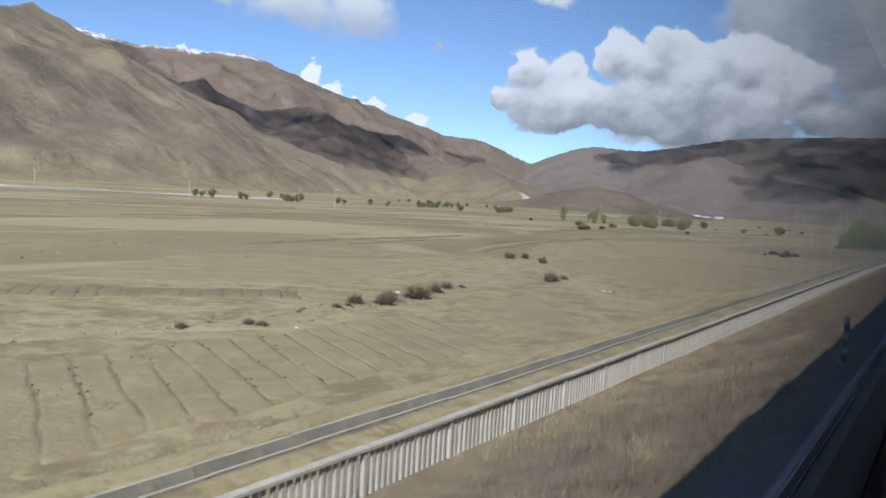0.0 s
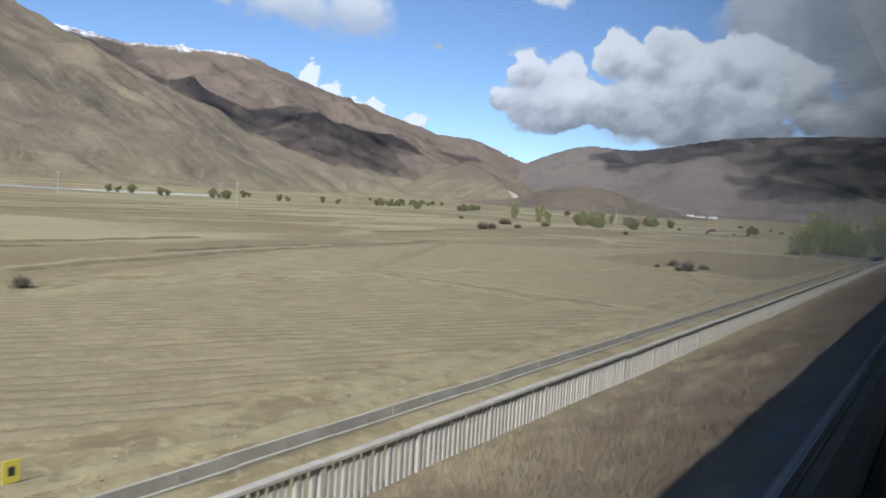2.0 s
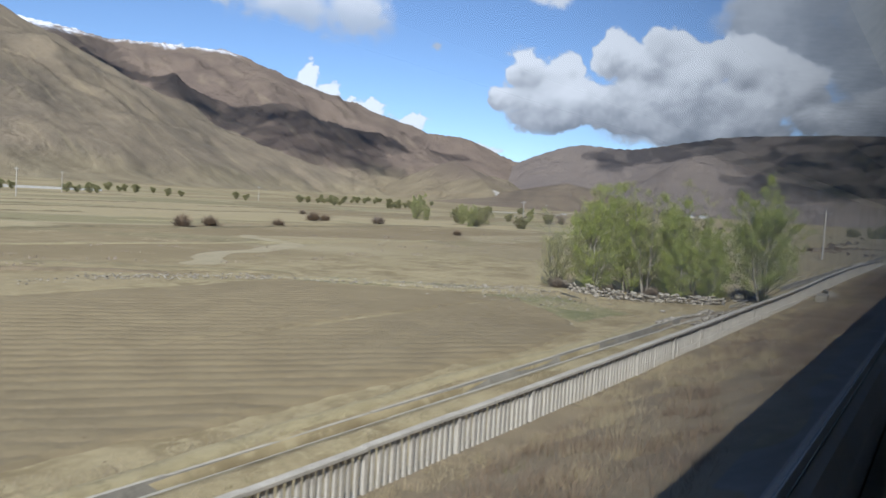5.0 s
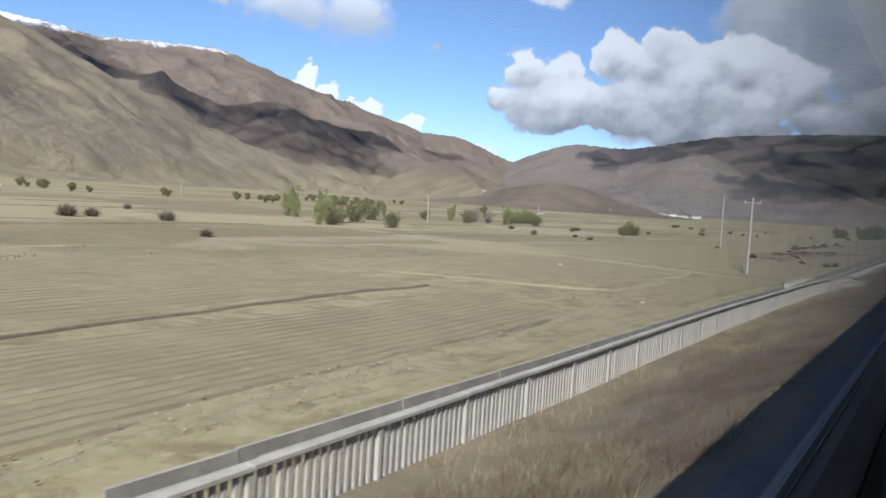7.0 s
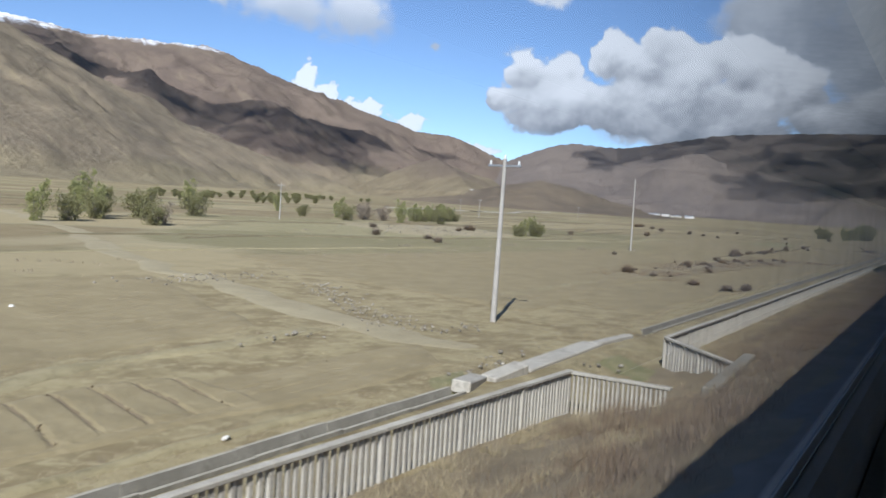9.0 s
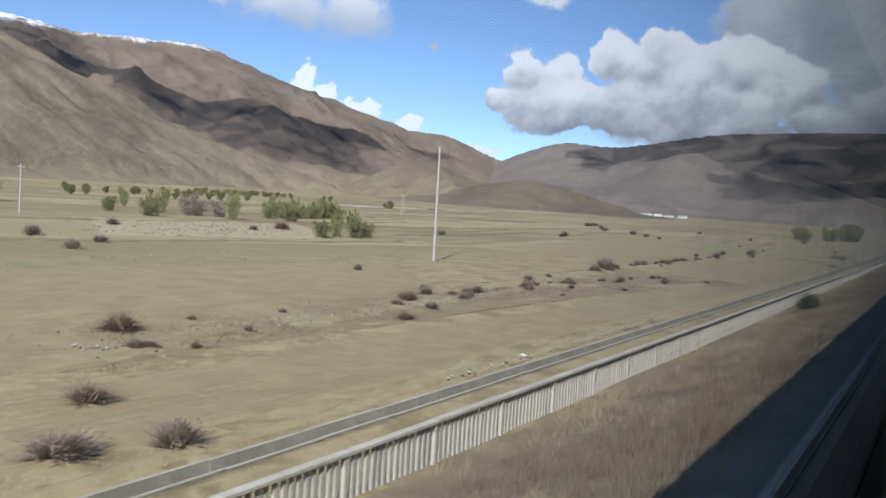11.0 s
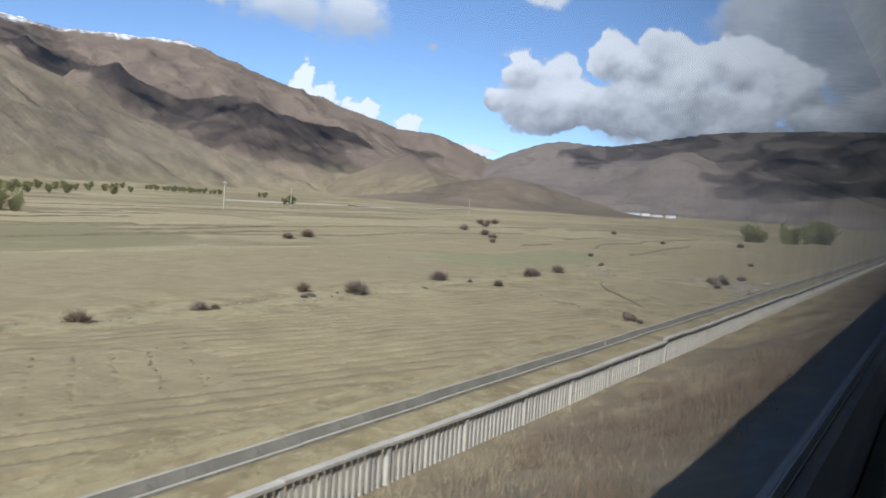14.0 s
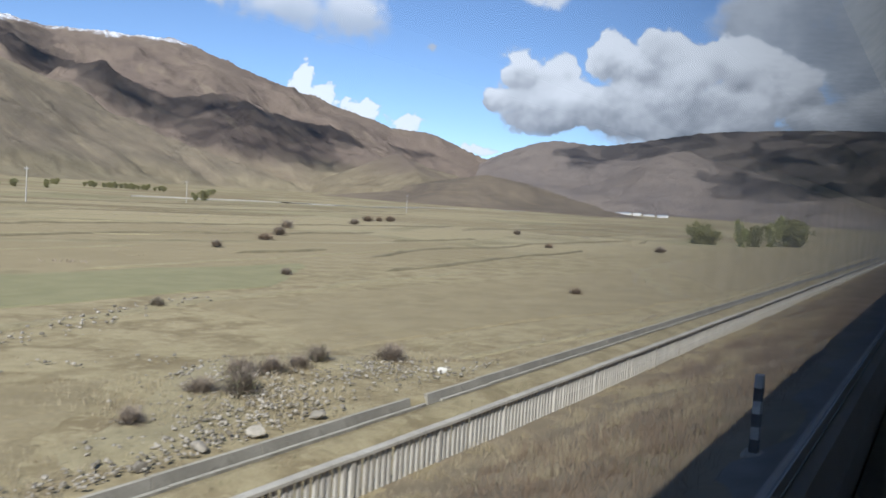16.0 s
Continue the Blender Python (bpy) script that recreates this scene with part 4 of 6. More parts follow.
VERGE = stuff("straw_verge", (0.225, 0.188, 0.102), (0.335, 0.286, 0.165), grain=9.0, blotch=1.2, bump=0.8, depth=0.05, third=(0.17, 0.142, 0.076))
FAR_EDGE = stuff("weedy_edge", (0.12, 0.1, 0.056), (0.225, 0.188, 0.11), grain=3.0, blotch=0.5, bump=0.8, depth=0.05)
DARK_EDGE = stuff("dark_ditch_edge", (0.1, 0.08, 0.05), (0.19, 0.15, 0.095), grain=9.0, blotch=1.5, bump=0.8, depth=0.05)
BANKS = [
    ([(8, 28.2), (20, 27), (25, 24.2), (34, 26), (46, 27.8), (58, 31), (71, 35), (88, 39), (109, 47), (118, 53)], 2.2, 0.12, VERGE),
    ([(50, 14.5), (53, 20), (57, 25), (66, 30), (75, 36)], 2.0, 0.1, VERGE),
    ([(46, 13.2), (57, 14.2), (70, 13.3), (95, 13.4), (112, 14.0), (124, 16.6), (141, 24)], 0.9, 0.12, VERGE),
    ([(102.6, 15.5), (102.6, 19), (104.4, 29), (104.8, 36)], 0.3, 0.045, DARK_EDGE),
    ([(100, 55), (125, 58.5), (150, 60), (172, 42)], 0.7, 0.15, DARK_EDGE),
    ([(174, 38.5), (178, 33), (183, 26), (190, 22.5)], 2.2, 0.14, VERGE),
    ([(203, 13.4), (211, 14.0), (218.6, 15.1), (229, 15.8), (235.8, 16.5), (241.1, 17.1), (244.6, 18.6)], 0.9, 0.14, VERGE),
    ([(205, 25.4), (211.5, 26.2), (225, 28.2), (243, 29.4)], 0.4, 0.09, DARK_EDGE),
    ([(247.5, 38.4), (249, 31.6), (250, 25.2), (252.1, 19.9), (257, 20.0), (262, 20.7), (269, 22), (279, 21.6)], 1.3, 0.12, VERGE),
    ([(296, 23), (330, 24), (350, 25.2), (364, 24.5), (374, 19), (383, 16)], 2.4, 0.05, VERGE),
    ([(350, 27.5), (362, 26.5), (372, 28), (386, 29.2), (403, 28), (420, 28), (432, 29), (446, 28.6), (456, 28)], 2.0, 0.12, VERGE),
    # flat strip: the dark shadow along the ditch edge is put into its colour
    ([(440.2, 14.9), (444.1, 17.5), (448.5, 20.3), (452.5, 22.6), (456.5, 23.9)], 0.2, 0.0, DARK_EDGE),
    ([(457, 13.4), (462, 16), (468, 18.5), (472, 15.4)], 3.0, 0.1, VERGE),
    ([(461, 27.2), (469, 29.8), (484, 31.8), (510, 34)], 1.4, 0.1, VERGE),
    ([(473, 14.6), (490, 13.2), (520, 13.4), (590, 13.2)], 0.8, 0.1, VERGE),
    ([(505, 14.5), (512, 19), (530, 26), (560, 30)], 2.4, 0.1, VERGE),
    ([(82.8, 46.0), (92.4, 48.8), (106.3, 52.6), (121.5, 55.6), (150.3, 60.5), (170.3, 49.4), (178.4, 37.5)], 1.1, 0.2, FAR_EDGE),
    ([(81.8, 47.6), (91.4, 50.4), (105.3, 54.2), (120.5, 57.2), (149.3, 62.1)], 0.8, 0.12, VERGE),
    ([(219.0, 16.7), (223.5, 16.6), (229.7, 16.5), (236, 17.0)], 0.5, 0.1, FAR_EDGE),
    ([(-10, 13.4), (20, 13.2), (46, 13.2)], 0.7, 0.1, VERGE),
    ([(100, 13.3), (140, 13.1), (178, 13.0)], 0.7, 0.1, VERGE),
    ([(215, 13.5), (246, 13.6), (270, 13.3)], 0.7, 0.1, VERGE),
    ([(296, 13.3), (380, 13.2), (430, 13.3)], 0.7, 0.1, VERGE),
]
for i, (pts, wide, high, mat) in enumerate(BANKS):
    ribbon("field_bank_%d" % (i + 1), pts, wide, high, mat, "low earth bank with dry grass between fields" if mat is VERGE else "dark weedy bank at the edge of a field" if mat is FAR_EDGE else "narrow dark strip along the edge of a field", "bank", seed=60 + i)
ribbon("ditch_bed", [(175, 12.05), (181, 11.95), (186, 11.7), (190, 11.4)], 0.7, 0.02, SILT, "dark silty bed of the broken ditch", "ditch", seed=94)
# flat dark strip: the shadow inside a deep opening is put into its colour
ribbon("stream_water", [(183.9, 19.0), (184.5, 20.0), (185.6, 21.4), (187.4, 23.1)], 0.42, 0.02, OPENING_DARK, "dark strip standing in for a shadowed narrow opening", "stream", seed=95)
ribbon("earth_ditch", [(48.5, 12.35), (53, 12.35), (58, 12.3), (62.2, 12.25)], 0.55, 0.0, DARK_EDGE, "dark overgrown earth ditch behind a kerb", "ditch", seed=96)
ribbon("footpath", [(51.5, 14.9), (52.4, 16.6), (53.7, 18.8), (56.4, 22.0), (58.6, 24.2), (61, 25.5), (65.7, 28.6), (72, 32.8)], 0.55, 0.02, TRACK_DIRT, "narrow trodden footpath along the field edge", "footpath", seed=97)
ribbon("dirt_road_1", [(331, 134), (312, 90), (300, 66), (289, 44), (281, 25), (279, 18.5), (281, 14.2)], 3.0, 0.03, TRACK_DIRT, "pale trodden dirt road across the fields", "dirt road", seed=90)
ribbon("dirt_road_3", [(176, 45), (186, 52), (205, 60), (215, 75)], 3.0, 0.04, TRACK_DIRT, "pale dirt road beyond the stone bank", "dirt road", seed=92)


# ---- stones ----
def rock_mesh(name, seed, mat, sub=2, flat=0.65):
    bm = bmesh.new()
    bmesh.ops.create_icosphere(bm, subdivisions=sub, radius=0.5)
    r = random.Random(seed)
    off = Vector((r.uniform(0, 50), r.uniform(0, 50), r.uniform(0, 50)))
    cuts = [(Vector((r.gauss(0, 1), r.gauss(0, 1), r.gauss(0, 1))).normalized(), r.uniform(0.2, 0.36)) for _ in range(10)]
    for v in bm.verts:
        v.co *= 1 + 0.22 * noise.noise(v.co * 2.2 + off)
        for nrm, lim in cuts:
            over = v.co.dot(nrm) - lim
            if over > 0:
                v.co -= nrm * over * 0.96
        v.co.z *= flat
    return solid(bm, name, mat)


ROCKS = [rock_mesh("rock", 100 + i, STONE) for i in range(6)]
PEBBLES = []
for i in range(6):
    me = rock_mesh("pebble", 200 + i, STONE, 1)
    co = np.zeros(len(me.vertices) * 3, np.float32)
    me.vertices.foreach_get("co", co)
    PEBBLES.append((co.reshape(-1, 3), np.array([p.vertices[:] for p in me.polygons], np.int32)))
    bpy.data.meshes.remove(me)


def stones(name, spots, label, mat=STRAY, seed=0):
    """Loose stones strewn on the ground, as one uncounted lot. spots: x, y, spread, number, size."""
    r = np.random.RandomState(300 + seed)
    vs, fs, base_i = [], [], 0
    for cx, cy, ex, ey, num, size in spots:
        for _ in range(num):
            co, f = PEBBLES[r.randint(6)]
            x, y = cx + r.normal(0, ex), cy + r.normal(0, ey)
            broken = 178 < x < 204
            if 9.0 - 0.35 < y < 9.35 or (11.1 < y < 12.75 and not broken) or (broken and 11.55 < y < 12.35):
                continue
            s = 0.55 * size * min(np.exp(r.normal(0, 0.5)), 1.7)
            a = r.uniform(0, 6.28)
            c, sn = math.cos(a), math.sin(a)
            p = co * s
            vs.append(np.stack([c * p[:, 0] - sn * p[:, 1] + x, sn * p[:, 0] + c * p[:, 1] + y, p[:, 2] + z_at(x, y) + 0.12 * s + 0.09], -1))
            fs.append(f + base_i)
            base_i += len(co)
    return tagged(new(name, mesh_of(name, np.concatenate(vs), np.concatenate(fs), mat)), label, "stones", kind="stuff")


def along(pts, n, spread, size):
    """Stone spots strung along a line."""
    out = []
    for (ax, ay), (bx_, by_) in zip(pts[:-1], pts[1:]):
        length = math.hypot(bx_ - ax, by_ - ay)
        k = max(1, int(length / 1.5))
        for j in range(k):
            t = (j + 0.5) / k
            out.append((ax + (bx_ - ax) * t, ay + (by_ - ay) * t, 0.8, spread, max(1, int(1.7 * n * length / k)), size))
    return out


stones("bank_stones", along([(8, 28), (20, 26.8), (25, 24), (34, 25.8), (46, 27.6), (60, 31), (75, 36)], 8.0, 0.6, 0.19)
       + along([(51, 16), (54, 21), (58, 26)], 8.0, 0.9, 0.2), "pale field stones heaped along the field bank", seed=1)
stones("verge_stones", along([(48, 13.4), (70, 13.6), (112, 14.0), (124, 17), (140, 24)], 0.8, 0.4, 0.17)
       + along([(-5, 13.2), (46, 13.4)], 0.5, 0.4, 0.15), "scattered stones on the dry verge", seed=2)
stones("grove_stones", along([(166, 42), (174, 38), (178, 33), (183, 27), (188, 23)], 24.0, 0.9, 0.22) + along([(150, 44), (160, 42), (166, 41)], 10.0, 0.8, 0.2)
       + [(184, 24, 2.2, 2.4, 120, 0.22), (180, 18, 2.0, 1.5, 40, 0.18), (182.2, 10.8, 2.4, 0.4, 150, 0.33), (180.4, 11.0, 1.0, 0.3, 40, 0.4), (178, 20, 4.0, 4.0, 130, 0.19), (182, 22, 2.5, 2.5, 120, 0.22), (192, 11.2, 3, 0.3, 40, 0.35), (200, 10.4, 2.5, 0.5, 40, 0.35), (197, 12.8, 2.0, 0.6, 50, 0.3), (194, 10.6, 1.2, 0.4, 40, 0.4)],
       "grey field stones by the walled grove", seed=3)
stones("ditch_stones", along([(203, 14), (218, 15.4), (238, 16.6)], 7.0, 0.6, 0.15) + [(248, 19, 2, 1, 26, 0.22), (244, 20, 1.2, 3, 20, 0.2)], "small pale stones along a field edge", seed=4)
stones("road_stones", along([(291, 33), (284, 24), (281.5, 20), (284, 17.5)], 12.0, 0.45, 0.2) + [(287, 38, 3, 1.2, 160, 0.24), (276, 21.2, 2.0, 0.5, 22, 0.24), (277, 13, 2, 0.6, 46, 0.28), (281, 10.4, 1.0, 0.7, 14, 0.3)],
       "stones heaped beside the dirt road", seed=5)
stones("heath_stones", along([(325, 24), (350, 25), (364, 24.4), (374, 19)], 9.0, 1.3, 0.2) + along([(350, 27), (372, 28), (403, 28), (446, 28.5)], 1.4, 0.6, 0.22)
       + along([(330, 12.95), (352, 12.95)], 4.0, 0.12, 0.2) + [(372, 22.5, 5.5, 2.2, 420, 0.15), (352, 23.5, 8, 1.4, 200, 0.15)], "stones among dry scrub on the field bank", seed=6)
stones("wasteland_stones", [(388, 84, 9, 8, 420, 0.42), (400, 92, 9, 6, 260, 0.4), (376, 78, 6, 3, 160, 0.36)], "pale rubble strewn over stony wasteland", seed=9)
stones("heap_stones", [(457.7, 13.1, 2.4, 0.25, 200, 0.17), (462, 14.0, 2.0, 0.7, 330, 0.19), (464.6, 15.6, 1.6, 0.9, 330, 0.2), (465.4, 18.2, 1.0, 0.8, 190, 0.19), (469.5, 15.2, 1.4, 0.7, 260, 0.19), (471.4, 13.6, 1.6, 0.4, 90, 0.19), (453.5, 13.0, 2.0, 0.15, 50, 0.15)]
       + along([(458, 25.5), (465, 26.6), (470, 30), (478, 32)], 5.0, 0.6, 0.26) + along([(461, 23.6), (466, 20.5), (468, 18.8)], 3.0, 0.5, 0.22)
       + along([(434.5, 15), (439, 21), (447, 25)], 2.6, 0.6, 0.22) + along([(474, 14.2), (500, 13.3)], 0.9, 0.3, 0.16) + along([(505, 15), (512, 20), (530, 27)], 2.0, 0.8, 0.22),
       "heap of pale boulders and stones cleared from fields", seed=7)
stones("field_clods", CLODS + [(15, 20, 12, 4, 420, 0.09), (80, 22, 18, 6, 700, 0.08), (125, 24, 14, 6, 420, 0.08), (160, 20, 14, 5, 520, 0.08), (225, 20, 12, 4, 460, 0.08), (340, 16, 25, 1.6, 520, 0.08), (410, 19, 14, 4, 600, 0.08),
                       (265, 26, 11, 8, 420, 0.09), (455, 17, 5, 2, 160, 0.08), (495, 19, 12, 4, 260, 0.08)],
       "small clods of earth on the fields", SHADE_CLOD, seed=8)


def rock(x, y, size, label, mat=None, sink=0.12):
    me = ROCKS[int(x * 7 + y) % 6]
    if mat:
        me = me.copy()
        me.materials[0] = mat
    ob = tagged(new("rock", me), label, "rock")
    ob.matrix_basis = pose(x, y, z_at(x, y) + size * (0.3 - sink) + 0.03, 0, 0, (x * 53) % 360) @ Matrix.Diagonal((size, size * 0.85, size * 0.9, 1))


for x, y, s in [(52.9, 19.5, 0.75), (53.6, 20.2, 0.5), (357.9, 11.0, 0.35), (350.5, 12.95, 0.4), (383.4, 17.6, 0.6), (386, 13.2, 0.3), (458.6, 13.0, 0.5), (460.2, 13.0, 0.55), (461.8, 12.95, 0.6), (464.0, 13.1, 0.55),
                (276.3, 21.4, 0.4), (246.5, 16.2, 0.5), (182.0, 13.9, 0.45), (186.2, 19.6, 0.5), (228.5, 16.2, 0.45), (204.8, 14.3, 0.6)]:
    rock(x, y, s, "grey boulder lying on dry grass")
for x, y, s in [(335.6, 13.1, 0.34), (471.3, 13.9, 0.5), (39.5, 27.3, 0.45), (25.6, 22.6, 0.22), (272.0, 33.0, 0.3), (265, 13.25, 0.25)]:
    rock(x, y, s, "whitish stone block at the field edge", PALE_STONE)


# dry stone wall round the grove
def stone_wall(pts, height, label, size=0.75, sink=0.0):
    wall = tagged(new("dry_stone_wall"), label, "wall")
    wall.location = (pts[0][0], pts[0][1], 0)
    r = random.Random(5)
    for (ax, ay), (bx_, by_) in zip(pts[:-1], pts[1:]):
        length = math.hypot(bx_ - ax, by_ - ay)
        ang = math.atan2(by_ - ay, bx_ - ax)
        lev = 0.0
        while lev < height:
            hgt, s = size * r.uniform(0.1, 0.2), r.uniform(-0.2, 0)
            while s < length:
                wid = size * r.uniform(0.16, 0.6)
                t = s + wid / 2
                x, y = ax + math.cos(ang) * t, ay + math.sin(ang) * t
                s += wid * 0.86
                if lev > 0.3 + 0.4 * noise.noise(Vector((x * 0.9, y * 0.9, 2.0))) + 0.15:
                    continue
                part("stone", ROCKS[r.randrange(6)], wall,
                     pose(x - pts[0][0] + r.uniform(-0.1, 0.1), y - pts[0][1] + r.uniform(-0.1, 0.1), z_at(x, y) - sink + lev + hgt / 2 + r.uniform(-0.04, 0.04), r.uniform(-16, 16), r.uniform(-16, 16), math.degrees(ang) + r.uniform(-35, 35))
                     @ Matrix.Diagonal((wid * 1.3, size * r.uniform(0.4, 0.7), hgt * r.uniform(2.4, 3.4), 1)))
            lev += hgt * 0.9
    return wall


stone_wall([(191.0, 25.6), (188.4, 22.0), (186.5, 18.2), (187.2, 16.4), (189.0, 13.6), (190.6, 12.6)], 0.7, "low dry stone wall of grey slabs round the grove")
stone_wall([(177.0, 12.65), (179.2, 12.68), (181.4, 12.5), (183.6, 12.25), (185.6, 12.1)], 0.22, "tumbled stones lining the broken ditch", 0.8, 0.12)
stone_wall([(193.5, 12.5), (198.0, 11.95), (203.0, 12.6)], 0.45, "tumbled dry stone wall under the willow")

# ---- plants ----


def tube(vs, fs, p, q, r0, r1, k=5):
    d = (q - p).normalized()
    a = d.orthogonal().normalized()
    b = d.cross(a)
    i = len(vs)
    for c, r in ((p, r0), (q, r1)):
        for j in range(k):
            t = 6.28318 * j / k
            vs.append(c + (a * math.cos(t) + b * math.sin(t)) * r)
    for j in range(k):
        fs.append((i + j, i + (j + 1) % k, i + k + (j + 1) % k, i + k + j))


def leaves_mesh(name, spots, size, mat, seed, slim=0.5):
    """Small folded diamond leaves at the given points."""
    r = np.random.RandomState(seed)
    p = np.array(spots, float)
    n = len(p)
    d = r.normal(0, 1, (n, 3))
    d[:, 2] -= 0.2
    d /= np.linalg.norm(d, axis=1)[:, None]
    e = np.cross(d, r.normal(0, 1, (n, 3)))
    e /= np.linalg.norm(e, axis=1)[:, None] + 1e-9
    s = (size * r.uniform(0.6, 1.35, n))[:, None]
    v = np.stack([p, p + d * s * 0.5 + e * s * slim * 0.5, p + d * s, p + d * s * 0.5 - e * s * slim * 0.5], 1).reshape(-1, 3)
    return mesh_of(name, v, np.arange(4 * n).reshape(n, 4), mat)


def tree(name, height, stems, spread, leaf_n, leaf_mat, label, seed, leaf=0.15, lean=0.25, low=0.15, group="", bare=0.0, fine=True):
    """Several slender trunks from one base, limbs and twigs, and a loose crown of small leaves."""
    r = random.Random(seed)
    ob = tagged(new(name), label, "tree", group)
    tips, all_limbs = [], []
    for s in range(stems):
        vs, fs = [], []
        ang = 6.28 * s / stems + r.uniform(-0.5, 0.5)
        out = r.uniform(0.3, 1.0) * lean if stems > 1 else 0.05
        h = height * (1.0 if s == 0 else r.uniform(0.62, 0.95))
        p = Vector((math.cos(ang) * 0.15 * (stems > 1), math.sin(ang) * 0.15 * (stems > 1), -0.1))
        d = Vector((math.cos(ang) * out, math.sin(ang) * out, 1)).normalized()
        n = 9
        rad = 0.0085 * h + 0.015
        for i in range(n):
            q = p + d * h / n
            tube(vs, fs, p, q, rad * (1 - i / n) + 0.012, rad * (1 - (i + 1) / n) + 0.01, 6)
            t = (i + 1) / n
            if t > low:
                for _ in range(3):
                    a = r.uniform(0, 6.28)
                    reach = spread * (1.15 - 0.85 * abs(t - 0.42) / 0.6) * r.uniform(0.55, 1.1)
                    up = r.uniform(0.25, 0.95)
                    e = Vector((math.cos(a), math.sin(a), up)).normalized()
                    st = p.lerp(q, r.random())
                    prev = st
                    for k in range(3):
                        e = (e + Vector((r.gauss(0, 0.16), r.gauss(0, 0.16), 0.12))).normalized()
                        nxt = prev + e * reach / 3
                        all_limbs.append((prev, nxt, 0.022 * (1 - k / 3) + 0.006, 0.022 * (1 - (k + 1) / 3) + 0.005))
                        for _ in range(2):
                            tw = (e + Vector((r.gauss(0, 0.6), r.gauss(0, 0.6), r.gauss(0.1, 0.5)))).normalized()
                            end = nxt + tw * reach * r.uniform(0.15, 0.4)
                            if fine:
                                all_limbs.append((nxt, end, 0.007, 0.003))
                            tips += [(nxt, end)] * (1 + k)
                        prev = nxt
            d = (d + Vector((r.gauss(0, 0.07), r.gauss(0, 0.07), 0.05))).normalized()
            p = q
        tips += [(p - d * 0.4, p + d * 0.2)] * 4
        part("trunk", mesh_of("trunk", [tuple(v) for v in vs], fs, BARK, True), ob)
    vs, fs = [], []
    for a, b, r0, r1 in all_limbs:
        tube(vs, fs, a, b, r0, r1, 3)
    tagged(part("branchwork", mesh_of("branchwork", [tuple(v) for v in vs], fs, BARK), ob), kind="stuff")
    spots = []
    for _ in range(leaf_n):
        a, b = tips[r.randrange(len(tips))]
        if bare and noise.noise(a * 0.7 + Vector((seed, 0, 0))) < bare - 0.5:
            continue
        c = a.lerp(b, r.random()) + Vector((r.gauss(0, 0.13), r.gauss(0, 0.13), r.gauss(0, 0.13)))
        spots.append(tuple(c))
    tagged(part("crown", leaves_mesh("crown", spots, leaf, leaf_mat, seed), ob), kind="stuff")
    return ob


def set_down(ob, x, y, turn=0.0, size=1.0):
    ob.matrix_basis = pose(x, y, z_at(x, y), 0, 0, turn) @ Matrix.Diagonal((size, size, size, 1))
    return ob


GROVE = "trees of the walled grove"
set_down(tree("willow_tree", 8.9, 6, 2.8, 62000, LEAF, "green willow with several trunks beside the fence", 3, 0.08, 0.3, 0.2, GROVE), 193.4, 10.8, 20, 0.95)
wa = set_down(tree("willow_tree", 7.4, 5, 2.2, 34000, LEAF, "young willow in fresh leaf inside the stone wall", 4, 0.078, 0.34, 0.06, GROVE), 190.0, 21.3)
wb = set_down(tree("willow_tree", 7.0, 6, 2.1, 24000, LEAF_DULL, "half-bare willow coming into leaf inside the stone wall", 5, 0.074, 0.38, 0.06, GROVE, 0.4), 193.5, 18.8)
wc = set_down(tree("poplar_tree", 8.4, 4, 1.4, 9000, LEAF_DULL, "thin poplar with bare top and budding leaves", 6, 0.085, 0.18, 0.2, GROVE, 0.45), 193.6, 15.6)
for src, x, y, a, s in ((wb, 189.4, 24.0, 80, 0.78), (wa, 191.8, 19.6, 140, 1.02), (wb, 192.6, 22.4, 200, 1.0), (wa, 193.0, 16.8, 260, 0.9), (wc, 191.0, 18.0, 50, 0.95), (wa, 195.4, 17.6, 75, 0.95),
                        (wc, 196.3, 20.0, 160, 0.9), (wa, 190.2, 15.4, 20, 0.62), (wa, 191.6, 13.6, 120, 0.66), (wa, 194.4, 14.8, 15, 0.74)):
    copy_thing(src, pose(x, y, z_at(x, y), 0, 0, a) @ Matrix.Diagonal((s, s, s, 1)))

